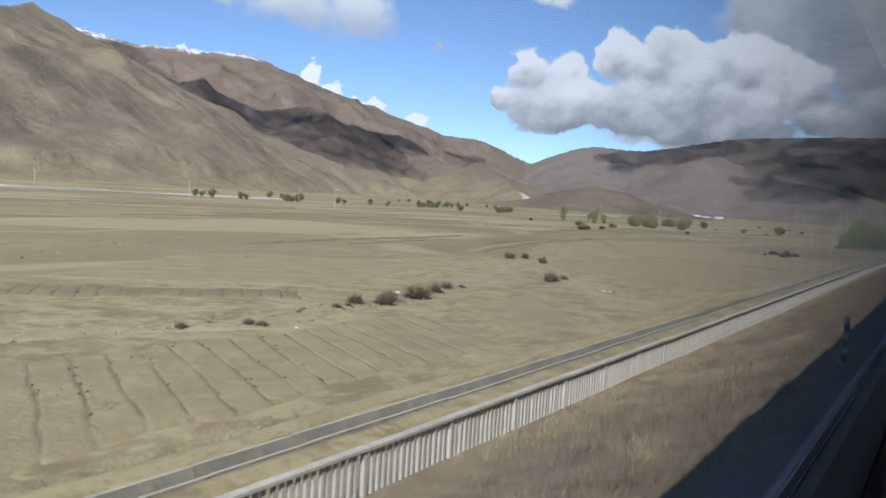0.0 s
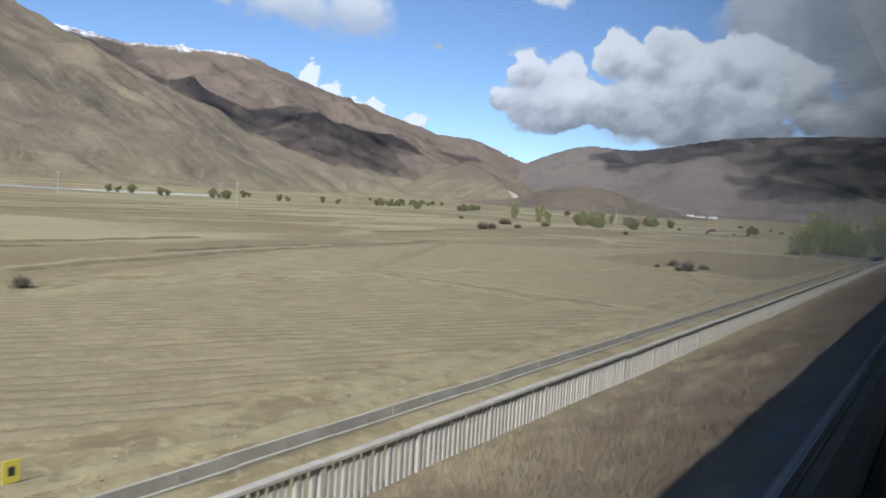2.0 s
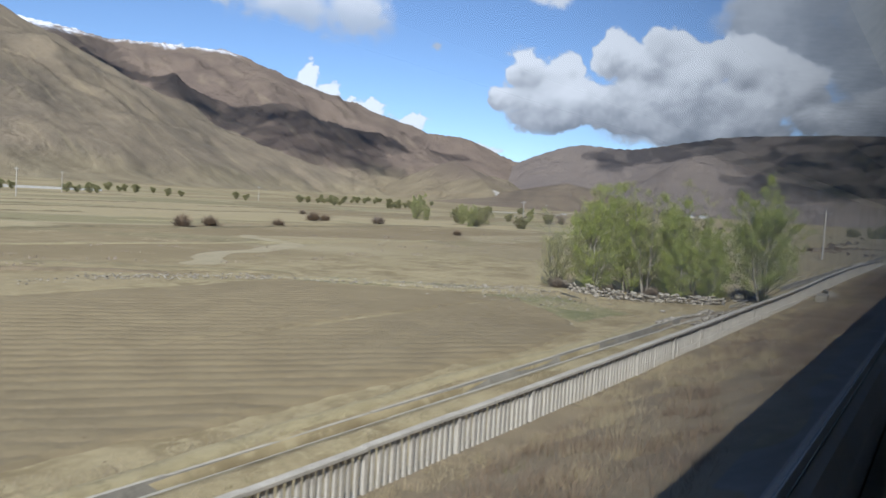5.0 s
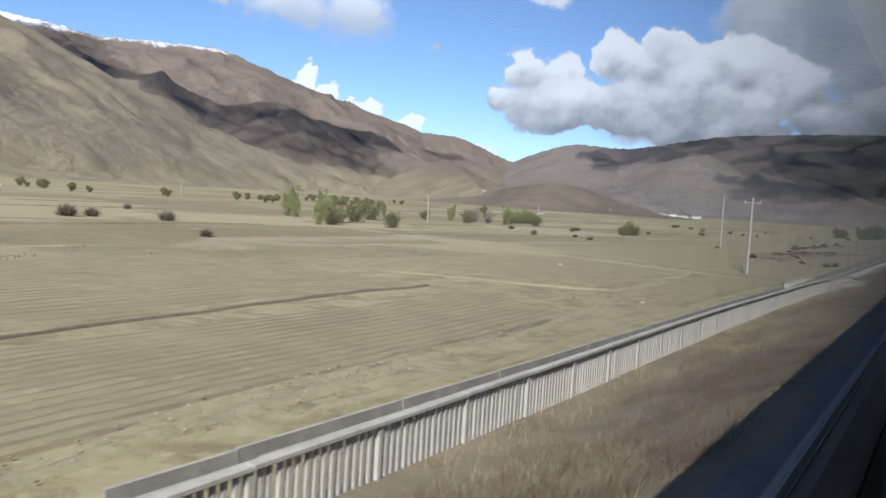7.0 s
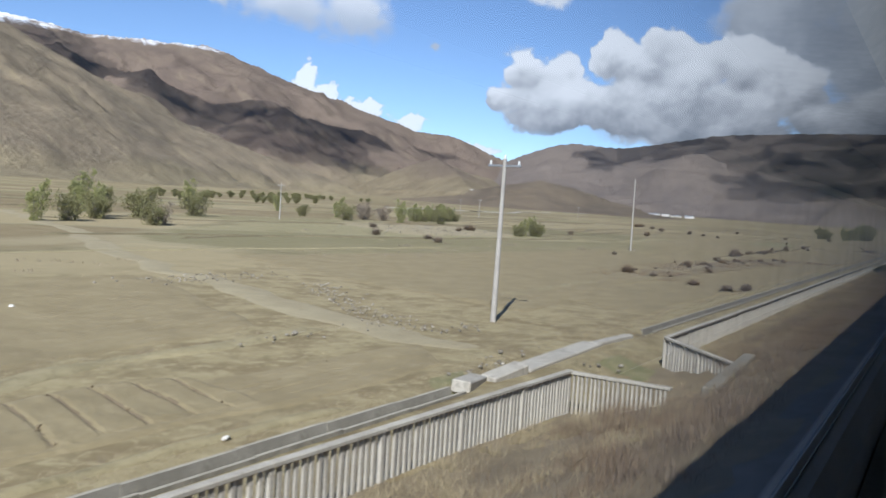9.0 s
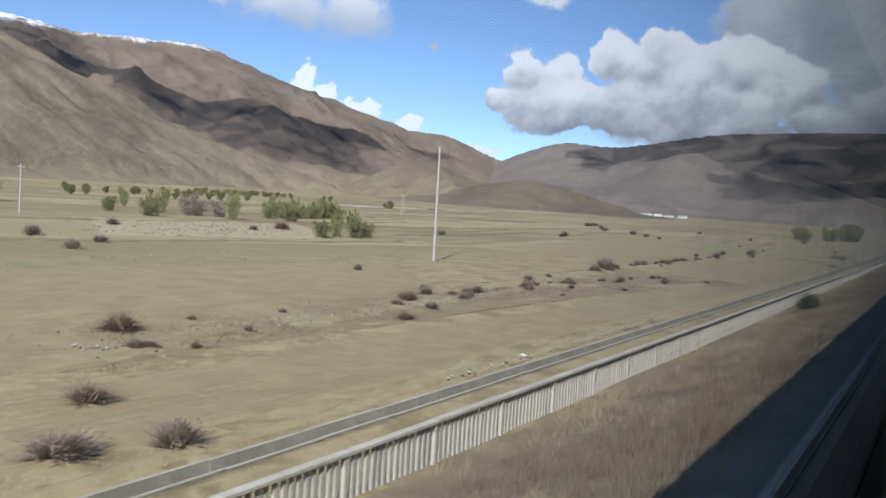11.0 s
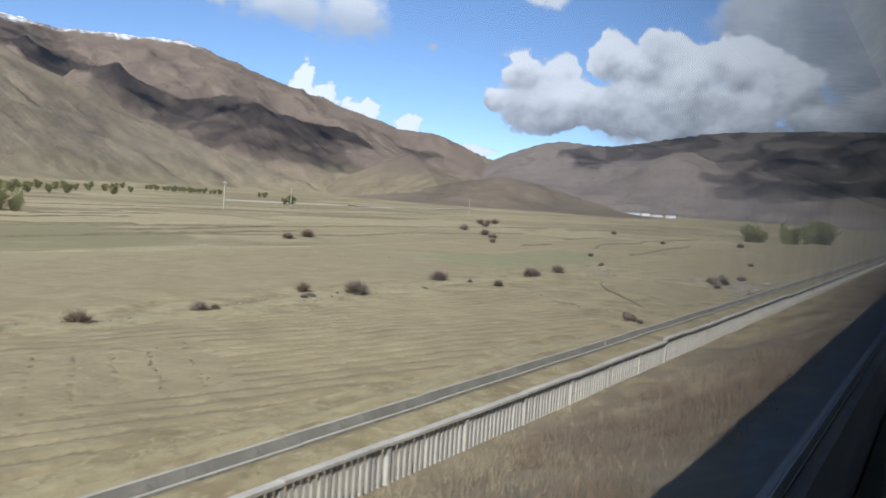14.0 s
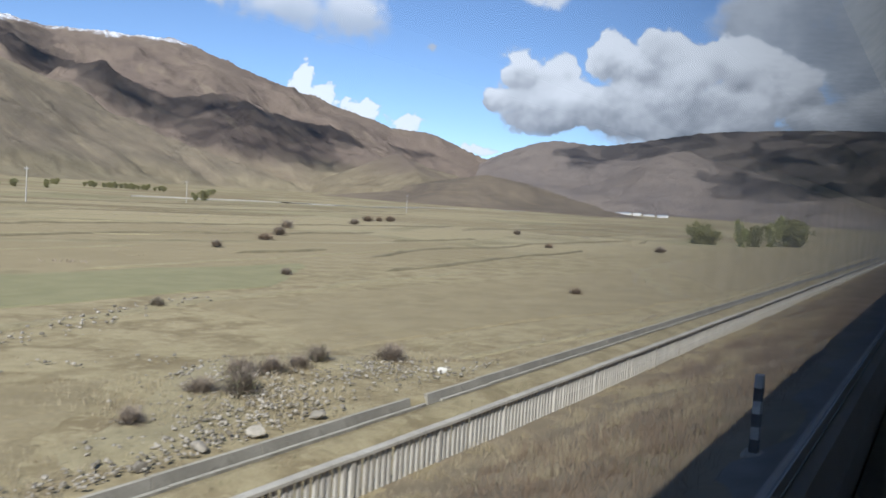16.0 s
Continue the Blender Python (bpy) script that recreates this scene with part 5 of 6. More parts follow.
# far trees, two kinds shared among all
fa = set_down(tree("poplar_tree", 8.0, 5, 1.9, 4200, FAR_LEAF, "green poplar clump on the valley floor", 8, 0.28, 0.3, 0.05, "far trees", fine=False), 348, 138)
fb = set_down(tree("broad_tree", 5.0, 6, 2.3, 3600, LEAF_DARK, "low budding tree on the valley floor", 9, 0.28, 0.6, 0.04, "far trees", fine=False), 337, 117)
fc = set_down(tree("bare_tree", 4.6, 6, 2.1, 1800, TWIG, "bare leafless tree on the valley floor", 10, 0.28, 0.55, 0.06, "far trees", fine=False), 421, 128)
FAR = [(fb, 341, 112, 1.2), (fa, 334, 114, 0.75), (fa, 344, 132, 0.7), (fb, 328, 93, 0.75), (fc, 331, 95, 0.8), (fc, 427, 126, 1.0), (fa, 422, 117, 0.8), (fb, 433, 112, 0.9), (fb, 391, 69, 0.55), (fa, 395, 70, 0.5),
       (fa, 316, 101, 0.75), (fb, 322, 103, 0.9), (fb, 330, 108, 0.9), (fa, 412, 181, 1.1), (fb, 363, 124, 1.2), (fb, 407, 122, 0.9), (fb, 468, 132, 1.1), (fa, 446, 180, 0.7), (fb, 412, 140, 0.7), (fa, 421, 136, 0.75),
       (fc, 426, 131, 1.0), (fb, 397, 68, 0.7), (fa, 399, 70, 0.55), (fb, 402, 70, 0.45), 
       (fb, 639, 49, 1.2), (fb, 643, 47, 1.0), (fa, 642, 40, 0.85), (fb, 651, 39, 1.2), (fa, 662, 37, 1.05), (fb, 674, 34, 1.7), (fb, 684, 36, 1.6), (fb, 700, 38, 1.6)]
# a willow hedge far out on the valley floor
FAR += [(fa if i % 3 else fb, 440 + 2.1 * i, 124.5 + 0.4 * i + 1.2 * ((i * 5) % 3), 0.5 + 0.06 * ((i * 7) % 4)) for i in range(17)]
for i, (src, x, y, s) in enumerate(FAR):
    copy_thing(src, pose(x, y, z_at(x, y) - 0.5 * s, 0, 0, 77 * i) @ Matrix.Diagonal((s, s, s, 1)))
fd = set_down(tree("field_tree", 4.6, 3, 2.1, 1300, LEAF_DARK, "small olive tree by the far river wall", 13, 0.5, 0.55, 0.04, "river trees", fine=False), 366, 336)
DARKT = [(372, 337), (380, 340), (404, 368), (454, 417), (457, 406), (440, 358), (496, 357), (470, 449), (479, 445), (499, 443), (453, 363), (524, 394), (329, 372), (336, 374), (349, 380), (345, 352), (352, 355),
         (560, 372), (575, 378), (588, 380), (600, 384), (612, 388), (640, 420), (652, 424), (664, 426), (676, 428), (690, 430), (700, 432), (712, 434), (735, 440), (700, 280), (706, 281),
         (560, 300), (568, 303), (577, 306), (585, 309), (596, 312), (606, 315), (640, 330), (520, 310), (530, 314)]
for heading, num in ((54.4, 3), (52.3, 3), (51.2, 3), (50.2, 4), (49.2, 4), (48.2, 3), (45.2, 2)):
    for k in range(num):
        reach = 690 + 8 * ((k * 3) % 4)
        DARKT.append((420 + reach * math.cos(radians(heading + 0.28 * k)), reach * math.sin(radians(heading + 0.28 * k))))
for i, (x, y) in enumerate(DARKT):
    s = 0.75 + 0.45 * ((i * 37) % 10) / 10
    copy_thing(fd, pose(x, y, z_at(x, y), 0, 0, 53 * i) @ Matrix.Diagonal((s, s, s, 1)))


def bush(name, size, mat, label, seed, twigs=260, leaves=0, leaf_mat=None, squat=0.6, group="", leaf=0.075):
    """Rounded thorn bush: a spray of forked twigs from one root, with or without small leaves."""
    r = np.random.RandomState(seed)
    a, b = r.uniform(0, 6.28, twigs), np.abs(r.normal(0, 0.62, twigs))
    b = np.clip(b, 0, 1.35)
    ln = size * (0.35 + 0.3 * r.uniform(0, 1, twigs)) * (1 - 0.25 * np.cos(3 * a + seed) * np.sin(b))
    d = np.stack([np.cos(a) * np.sin(b), np.sin(a) * np.sin(b), np.cos(b) * squat * 1.5], -1)
    root = np.stack([r.normal(0, 0.06, twigs) * size, r.normal(0, 0.06, twigs) * size, np.full(twigs, -0.03)], -1)
    mid = root + d * ln[:, None] * 0.55
    sidev = np.stack([-np.sin(a), np.cos(a), np.zeros(twigs)], -1)
    wdt = 0.012 * size + 0.004
    vs, fs, k = [], [], 0
    for fork in range(4):
        end = mid + (d + r.normal(0, 0.38, (twigs, 3))) * ln[:, None] * 0.55
        st = root if fork == 0 else mid
        vs.append(np.stack([st - sidev * wdt, st + sidev * wdt, end], 1).reshape(-1, 3))
        fs.append(np.arange(3 * twigs).reshape(-1, 3) + k)
        k += 3 * twigs
        if fork == 0:
            tips = end
    ob = tagged(new(name), label, "bush", group)
    tagged(part("twig_spray", mesh_of("twig_spray", np.concatenate(vs), np.concatenate(fs), mat), ob), kind="stuff")
    if leaves:
        pick = r.randint(0, twigs, leaves)
        sp = mid[pick] + (tips[pick] - mid[pick]) * r.uniform(0, 1.1, (leaves, 1)) + r.normal(0, 0.05 * size, (leaves, 3))
        tagged(part("foliage", leaves_mesh("foliage", sp, leaf * size, leaf_mat, seed), ob), kind="stuff")
    return ob


ba = set_down(bush("thorn_bush", 1.5, TWIG, "dark bare thorn bush on a field bank", 1, 330, 500, RUST, squat=0.48, group="thorn bushes", leaf=0.045), 56.9, 25.6)
bb = set_down(bush("thorn_bush", 1.3, TWIG, "dark grey-green thorn bush on a field bank", 2, 300, 650, SCRUB, squat=0.52, group="thorn bushes", leaf=0.045), 74.8, 34.7)
bc = set_down(bush("thorn_bush", 1.2, RUST, "low russet bush on a field bank", 3, 330, 260, RUST, squat=0.42, group="thorn bushes", leaf=0.045), 33.6, 25.9)
BUSHES = [(ba, 188.6, 23.4, 1.3), (ba, 189.9, 17.2, 0.9), (bb, 191.6, 15.2, 0.9), (ba, 193.4, 13.6, 1.0), (bb, 190.2, 20.4, 1.0), (ba, 195.4, 12.4, 0.9), (ba, 196.8, 11.4, 0.8), (bb, 198.2, 12.4, 0.8), (bb, 78, 40, 1.0), (bc, 36.8, 26, 1.2), (bc, 38.9, 25.6, 1.3), (bc, 41.9, 26.3, 1.2), (bc, 35.2, 25.2, 1.0), (ba, 44.5, 27.2, 0.7), (bb, 59, 25.5, 0.8), (bb, 80, 39.2, 0.9), (ba, 144, 22.4, 1.0), (bb, 141, 23.2, 1.5), (ba, 139.6, 23.6, 1.0),
          (bc, 146, 26, 1.2), (ba, 149, 27, 0.9), (bc, 143, 27, 0.8), (bc, 239, 92, 2.2), (ba, 285, 106, 2.5), (bc, 273, 114, 3.0), (bc, 278, 115, 3.0), (bc, 218, 90, 2.6), (bc, 224, 91, 2.6), (ba, 313, 152, 2.0), (bc, 263, 73, 1.6),
          (ba, 377, 92, 1.5), (ba, 356, 76, 1.3), (ba, 357, 67, 1.0), (ba, 350, 61, 1.0), (bc, 401, 85, 2.4), (ba, 318, 14.6, 0.9), (ba, 320, 13.6, 0.8), (bc, 321, 18, 1.1), (bc, 328, 26, 1.2),
          (bb, 359, 38.7, 0.8), (bb, 364, 26.6, 0.75), (ba, 382, 28.4, 0.9), (bc, 370, 27.7, 0.8), (ba, 393, 83, 1.0), (ba, 403, 87, 1.6), (ba, 385.6, 28.8, 1.5), (bc, 388, 28.6, 1.0), (bb, 396, 29, 0.7), (bc, 399, 29.2, 0.9),
          (ba, 403, 28, 1.1), (bc, 397.3, 26.8, 0.5), (ba, 408, 28.2, 0.9), (bc, 412, 28.4, 0.9), (ba, 418, 28.3, 0.7), (ba, 430, 28.8, 0.95), (bc, 428, 31, 1.0), (ba, 442.0, 30.6, 1.2), (ba, 453.2, 28.8, 1.0), (bc, 454.8, 29.0, 0.9),
          (ba, 460.5, 29.6, 0.85), (bb, 443, 26.4, 0.7),  (bb, 464.3, 16.0, 0.95), (ba, 463.6, 16.8, 0.65), (ba, 460.6, 15.8, 0.6),
          (bb, 469.2, 17.4, 0.85), (ba, 467.0, 17.4, 0.75), (ba, 466.0, 17.7, 0.65), (ba, 468.1, 17.3, 0.6), (ba, 471.6, 16.2, 0.65), (bb, 473.5, 30.5, 0.7), (bc, 376, 20, 0.7), (bc, 372, 22.5, 0.8), (bc, 366, 24, 0.9), (bc, 360, 24.8, 0.9),
          (bc, 354, 25.4, 1.0), (bc, 346, 25.2, 0.9), (bc, 380, 17.5, 0.6), (ba, 505, 60, 1.2), (ba, 530, 75, 1.5), (bc, 520, 68, 1.6), (ba, 548, 90, 1.6), (bc, 470, 70, 1.5), (bc, 476, 72, 1.6), (ba, 430, 75, 1.2), (bc, 560, 50, 1.4), (ba, 575, 38, 1.2),
          (ba, 600, 75, 1.5), (bc, 610, 120, 2.4), (bc, 616, 121, 2.4), (bc, 622, 122, 2.4), (ba, 585, 105, 1.6), (ba, 491, 38.5, 0.8), (bc, 500, 21, 0.8), (bb, 396.5, 28.4, 0.6)]
rb = random.Random(19)
for i in range(38):
    x = rb.uniform(324, 386)
    mid_y = float(np.interp(x, [322, 350, 364, 374, 386], [24.2, 25.2, 24.4, 21.5, 19.5]))
    BUSHES.append((rb.choice((ba, bc, bc)), x, mid_y + rb.gauss(0, 1.5), rb.uniform(0.3, 0.7)))
for i in range(16):
    x = rb.uniform(386, 458)
    BUSHES.append((rb.choice((ba, bc, bb)), x, 28.6 + rb.gauss(0, 0.5), rb.uniform(0.25, 0.6)))
for i in range(16):
    x = rb.uniform(22, 47)
    BUSHES.append((rb.choice((bc, bc, ba)), x, float(np.interp(x, [20, 25, 34, 46], [26.8, 24.2, 25.8, 27.6])) + rb.gauss(0, 0.5), rb.uniform(0.25, 0.6)))
for i in range(13):
    k = rb.uniform(0, 1)
    BUSHES.append((rb.choice((ba, bc)), 433.3 + 3.6 * k + rb.gauss(0, 0.2), 13.4 + 1.8 * k + rb.gauss(0, 0.25), rb.uniform(0.2, 0.42)))
for i, (src, x, y, s) in enumerate(BUSHES):
    u, v = (i * 37 % 11) / 11, (i * 53 % 7) / 7
    copy_thing(src, pose(x, y, z_at(x, y) + 0.02, 0, 0, 61 * i) @ Matrix.Diagonal((s * (0.8 + 0.6 * u), s * (0.8 + 0.5 * v), s * (0.72 + 0.4 * v), 1)))
green = bush("green_shrub", 1.6, SCRUB, "olive green shrub on the railway bank", 12, 620, 8000, leafy("shrub_leaf", (0.07, 0.082, 0.026), (0.18, 0.18, 0.065)), 0.62, leaf=0.03)
set_down(green, 362.9, 7.2)


def blades(name, x, y, tall, mat, label, seed, per=6, wide=0.012, spread=0.09, category="grass", lean_by=0.4):
    """Tufts of narrow blades, one uncounted lot."""
    r = np.random.RandomState(seed)
    n = len(x)
    z = ground_z(x, y)
    px, py, pz = np.repeat(x, per), np.repeat(y, per), np.repeat(z, per)
    t = np.repeat(tall, per) * r.uniform(0.55, 1.15, n * per)
    px, py = px + r.normal(0, spread, n * per), py + r.normal(0, spread, n * per)
    a = r.uniform(0, 6.28, n * per)
    lean = np.abs(r.normal(0, lean_by, n * per)) * t
    ex, ey = px + np.cos(a) * lean, py + np.sin(a) * lean
    b = r.uniform(0, 6.28, n * per)
    wx, wy = np.cos(b) * wide * (0.6 + t), np.sin(b) * wide * (0.6 + t)
    v = np.stack([np.stack([px - wx, py - wy, pz - 0.03], -1), np.stack([px + wx, py + wy, pz - 0.03], -1), np.stack([ex, ey, pz + t], -1)], 1).reshape(-1, 3)
    return tagged(new(name, mesh_of(name, v, np.arange(3 * n * per).reshape(-1, 3), mat)), label, category, kind="stuff")


g = np.random.RandomState(77)


def scatter(num, x0, x1, y0, y1, patch, thresh, seed):
    x, y = g.uniform(x0, x1, num), g.uniform(y0, y1, num)
    keep = fractal(x, y, patch, 3, seed) > thresh
    return x[keep], y[keep]


x, y = scatter(80000, -6, 620, 2.9, 8.9, 2.2, 0.05, 71)
fade = np.clip((y - 3.6) / 3.6, 0.1, 1)
keep = g.uniform(0, 1, len(x)) < fade
x, y = x[keep], y[keep]
blades("bank_grass", x, y, 0.1 + 0.15 * g.uniform(0, 1, len(x)) + 0.1 * np.clip(fractal(x, y, 5.0, 2, 15), 0, 1), STRAW, "dry straw-coloured grass on the railway bank", 1, 6, 0.008, 0.12, lean_by=0.8)
x, y = scatter(80000, -6, 620, 2.6, 8.5, 4.2, -0.6, 83)
keep = g.uniform(0, 1, len(x)) < np.clip((8.8 - y) / 3.4, 0.12, 1)
x, y = x[keep], y[keep]
blades("bank_scrub", x, y, 0.08 + 0.14 * g.uniform(0, 1, len(x)) + 0.16 * np.clip(fractal(x, y, 4.2, 3, 83), 0, 1), RUSSET, "russet withered stalks on the railway bank", 2, 6, 0.006, 0.19, "scrub", 0.95)
x, y = scatter(9000, -6, 620, 3.2, 7.0, 6.0, 0.55, 87)
blades("bank_weeds", x, y, 0.12 + 0.18 * g.uniform(0, 1, len(x)), SCRUB, "grey-green weeds on the railway bank", 9, 7, 0.009, 0.15, "scrub", 0.7)


def clumps(num, x0, x1, y0, y1, per, wide, seed):
    """Stalk positions in rounded clumps, and their height share."""
    cx, cy = scatter(num, x0, x1, y0, y1, 7.0, -0.15, seed)
    size = g.uniform(0.5, 1.4, len(cx))
    k = np.repeat(np.arange(len(cx)), per)
    ox, oy = g.normal(0, wide, len(k)) * size[k], g.normal(0, wide, len(k)) * size[k]
    dome = np.exp(-(ox ** 2 + oy ** 2) / (1.4 * (wide * size[k]) ** 2))
    yy = cy[k] + oy
    ok = yy < 8.75
    return (cx[k] + ox)[ok], yy[ok], (dome * size[k])[ok]


x, y, d = clumps(2300, -4, 620, 3.0, 7.4, 60, 0.36, 511)
blades("bank_brush", x, y, 0.08 + 0.36 * d, BRUSH, "dark leafless brush in clumps on the railway bank", 21, 4, 0.0055, 0.08, "scrub", 0.7)
x, y, d = clumps(2000, -4, 620, 3.2, 7.8, 55, 0.36, 523)
blades("bank_russet_brush", x, y, 0.08 + 0.36 * d, RUSSET, "russet brush in clumps on the railway bank", 22, 4, 0.0055, 0.08, "scrub", 0.7)
x, y, d = clumps(2900, -4, 620, 4.2, 8.75, 40, 0.26, 541)
blades("bank_tussocks", x, y, 0.08 + 0.26 * d, STRAW, "pale straw tussocks on the railway bank", 23, 5, 0.0055, 0.06, "grass", 0.7)
x, y = scatter(30000, -6, 620, 9.2, 11.7, 2.2, -0.35, 91)
blades("ditch_grass", x, y, 0.04 + 0.1 * g.uniform(0, 1, len(x)), STRAW, "short dry grass between fence and channel", 3, 6, 0.008, 0.12, lean_by=0.9)
x, y = scatter(16000, -6, 620, 9.25, 11.7, 3.0, 0.0, 97)
blades("ditch_weeds", x, y, 0.03 + 0.08 * g.uniform(0, 1, len(x)), SCRUB, "low grey-green weeds between fence and channel", 33, 6, 0.008, 0.14, "scrub", 0.9)
x, y = scatter(34000, -6, 640, 12.65, 14.1, 2.0, -0.3, 93)
blades("verge_grass", x, y, 0.04 + 0.09 * g.uniform(0, 1, len(x)), STRAW, "short dry grass on the field verge", 4, 6, 0.008, 0.12, lean_by=0.9)
x, y = g.uniform(45, 63, 5200), 12.7 + 3.0 * g.uniform(0, 1, 5200) ** 1.4
blades("ditch_bank_grass", x, y, 0.05 + 0.11 * g.uniform(0, 1, len(x)), STRAW, "rough dry grass beside the earth ditch", 34, 6, 0.009, 0.12, lean_by=0.9)
x, y = g.uniform(47, 63, 1500), 12.2 + 2.4 * g.uniform(0, 1, 1500) ** 2
blades("ditch_bank_weeds", x, y, 0.05 + 0.1 * g.uniform(0, 1, len(x)), SCRUB, "low green weeds beside the earth ditch", 35, 6, 0.009, 0.14, "scrub", 0.9)
def ploughed(x, y):
    """Which of the points lie on a field."""
    inside = np.zeros(len(x), bool)
    for plot in PLOTS:
        ok = np.ones(len(x), bool)
        for p, q in zip(plot, plot[1:] + plot[:1]):
            ok &= (q.x - p.x) * (y - p.y) - (q.y - p.y) * (x - p.x) > 0.3
        inside |= ok
    return inside


x, y = scatter(90000, 0, 560, 13.5, 44.0, 4.0, -0.25, 101)
keep = ~ploughed(x, y) & (g.uniform(0, 1, len(x)) < np.clip(1.25 - y / 46.0, 0.2, 1))
x, y = x[keep], y[keep]
blades("meadow_straw", x, y, 0.03 + 0.08 * g.uniform(0, 1, len(x)), STRAW, "thin dry grass on the unploughed ground", 51, 5, 0.012, 0.16, lean_by=1.0)
x, y = scatter(26000, 0, 560, 13.5, 44.0, 3.0, 0.15, 103)
keep = ~ploughed(x, y)
x, y = x[keep], y[keep]
blades("meadow_weeds", x, y, 0.03 + 0.09 * g.uniform(0, 1, len(x)), TWIG, "low grey-brown weeds on the unploughed ground", 52, 5, 0.012, 0.2, "scrub", 1.0)
BX, BY = [], []
for pts, wide, high, mat in BANKS:
    for (ax, ay), (bx_, by_) in zip(pts[:-1], pts[1:]):
        k = int(math.hypot(bx_ - ax, by_ - ay) * wide * (9 if mat is VERGE else 3))
        t = g.uniform(0, 1, k)
        BX.append(ax + (bx_ - ax) * t + g.normal(0, wide * 0.3, k))
        BY.append(ay + (by_ - ay) * t + g.normal(0, wide * 0.3, k))
x, y = np.concatenate(BX), np.concatenate(BY)
keep = (y > 12.8)
x, y = x[keep], y[keep]
blades("field_bank_grass", x, y, 0.06 + 0.12 * g.uniform(0, 1, len(x)), STRAW, "tufts of dry grass on the field banks", 5, 6, 0.01, 0.14, lean_by=0.9)
k = g.uniform(0, 1, len(x)) < 0.3 + 0.5 * (fractal(x, y, 9.0, 2, 19) > 0.35)
blades("field_bank_scrub", x[k], y[k], 0.1 + 0.18 * g.uniform(0, 1, k.sum()), TWIG, "dark dry weeds on the field banks", 6, 7, 0.008, 0.2, "scrub", 0.8)


# ---- power line ----
def power_pole(x, y, tall, arm, label, lean=0.0):
    ob = tagged(new("power_pole"), label, "power pole", "valley power line")
    vs, fs = [], []
    tube(vs, fs, Vector((0, 0, -0.4)), Vector((0, 0, tall)), 0.15, 0.085, 12)
    part("shaft", mesh_of("shaft", [tuple(v) for v in vs], fs, POLE, True), ob)
    part("cap", box_mesh("cap", -0.09, 0.09, -0.09, 0.09, tall - 0.02, tall + 0.05, POLE, 0.02), ob)
    if arm:
        arm_ob = part("crossarm", box_mesh("crossarm", -0.06, 0.06, -0.85, 0.85, tall - 0.32, tall - 0.22, STEEL, 0.01), ob)
        for yy in (-0.75, 0.0, 0.75):
            bm = bmesh.new()
            z0 = tall - 0.22 if yy else tall + 0.05
            bmesh.ops.create_cone(bm, cap_ends=True, segments=8, radius1=0.07, radius2=0.045, depth=0.2, matrix=Matrix.Translation((0, yy, z0 + 0.1)))
            part("insulator", solid(bm, "insulator", GLAZED), arm_ob, label="pale glazed insulator")
    ob.matrix_basis = pose(x, y, z_at(x, y), 0, lean, 0)
    return ob


POLES = [(287.0, 18.4, 7.7, True, 1.2), (376.6, 43.0, 9.6, True, 0.6), (381, 119, 7.2, True, 0), (374.6, 41.9, 0, False, 0), (496, 347, 8.0, True, 0), (204, 327, 9.0, True, 0), (553, 168, 7.5, True, 0),
         (277, 227, 8.0, True, 0), (227, 260, 8.0, True, 0), (345, 308, 8.0, True, 0), (660, 240, 8, True, 0), (760, 210, 8, True, 0)]
power_pole(375.0, 41.9, 10.8, False, "tall pale concrete pole standing in a field", -0.6)
for x, y, h, arm, lean in POLES:
    if h and not (x == 376.6):
        power_pole(x, y, h, arm, "grey concrete power pole with a steel crossarm", lean)
rock(375.7, 41.5, 0.5, "grey boulder at the foot of a pole")
stub = tagged(new("dark_stake", box_mesh("dark_stake", -0.09, 0.09, -0.07, 0.07, -0.1, 1.0, DARK_EDGE, 0.02)), "short dark leaning stake beside a power pole", "stake")
stub.matrix_basis = pose(287.9, 18.9, z_at(287.9, 18.9), -12, 38, 20)


# ---- lineside posts ----
def marker_post(x, y):
    """Lineside post with black and white bands."""
    ob = tagged(new("marker_post"), "lineside post painted in black and white bands", "post", "lineside posts")
    ob.location = (x, y, z_at(x, y))
    part("foot", box_mesh("foot", -0.16, 0.16, -0.16, 0.16, -0.25, 0.06, CONCRETE, 0.02), ob)
    for i in range(6):
        part("band", box_mesh("band", -0.075, 0.075, -0.06, 0.06, 0.06 + 0.19 * i, 0.06 + 0.19 * (i + 1), WHITE if i % 2 else BLACK, 0.004), ob, label="white band" if i % 2 else "black band")


for x, y in ((22.6, 2.2), (373.6, 2.2), (460.7, 2.2)):
    marker_post(x, y)
sign = tagged(new("boundary_marker"), "small yellow marker plate with a dark sign on a stake", "marker")
sign.location = (64.4, 13.9, z_at(64.4, 13.9))
part("stake", box_mesh("stake", -0.04, 0.04, -0.03, 0.03, -0.2, 0.2, YELLOW, 0.005), sign)
part("plate", box_mesh("plate", -0.17, 0.17, -0.055, -0.032, 0.1, 0.52, YELLOW, 0.006), sign)
part("mark", box_mesh("mark", -0.06, 0.06, -0.062, -0.056, 0.24, 0.4, BLACK), sign, label="dark bar on the plate")


# ---- culverts ----
def concrete_block(name, x0, x1, y0, y1, z0, z1, label, tilt=(0, 0, 0), category="concrete", mat=None):
    cx, cy, cz = (x0 + x1) / 2, (y0 + y1) / 2, (z0 + z1) / 2
    ob = tagged(new(name, box_mesh(name, x0 - cx, x1 - cx, y0 - cy, y1 - cy, z0 - cz, z1 - cz, mat or CHANNEL, 0.04)), label, category)
    ob.matrix_basis = pose(cx, cy, cz, *tilt)


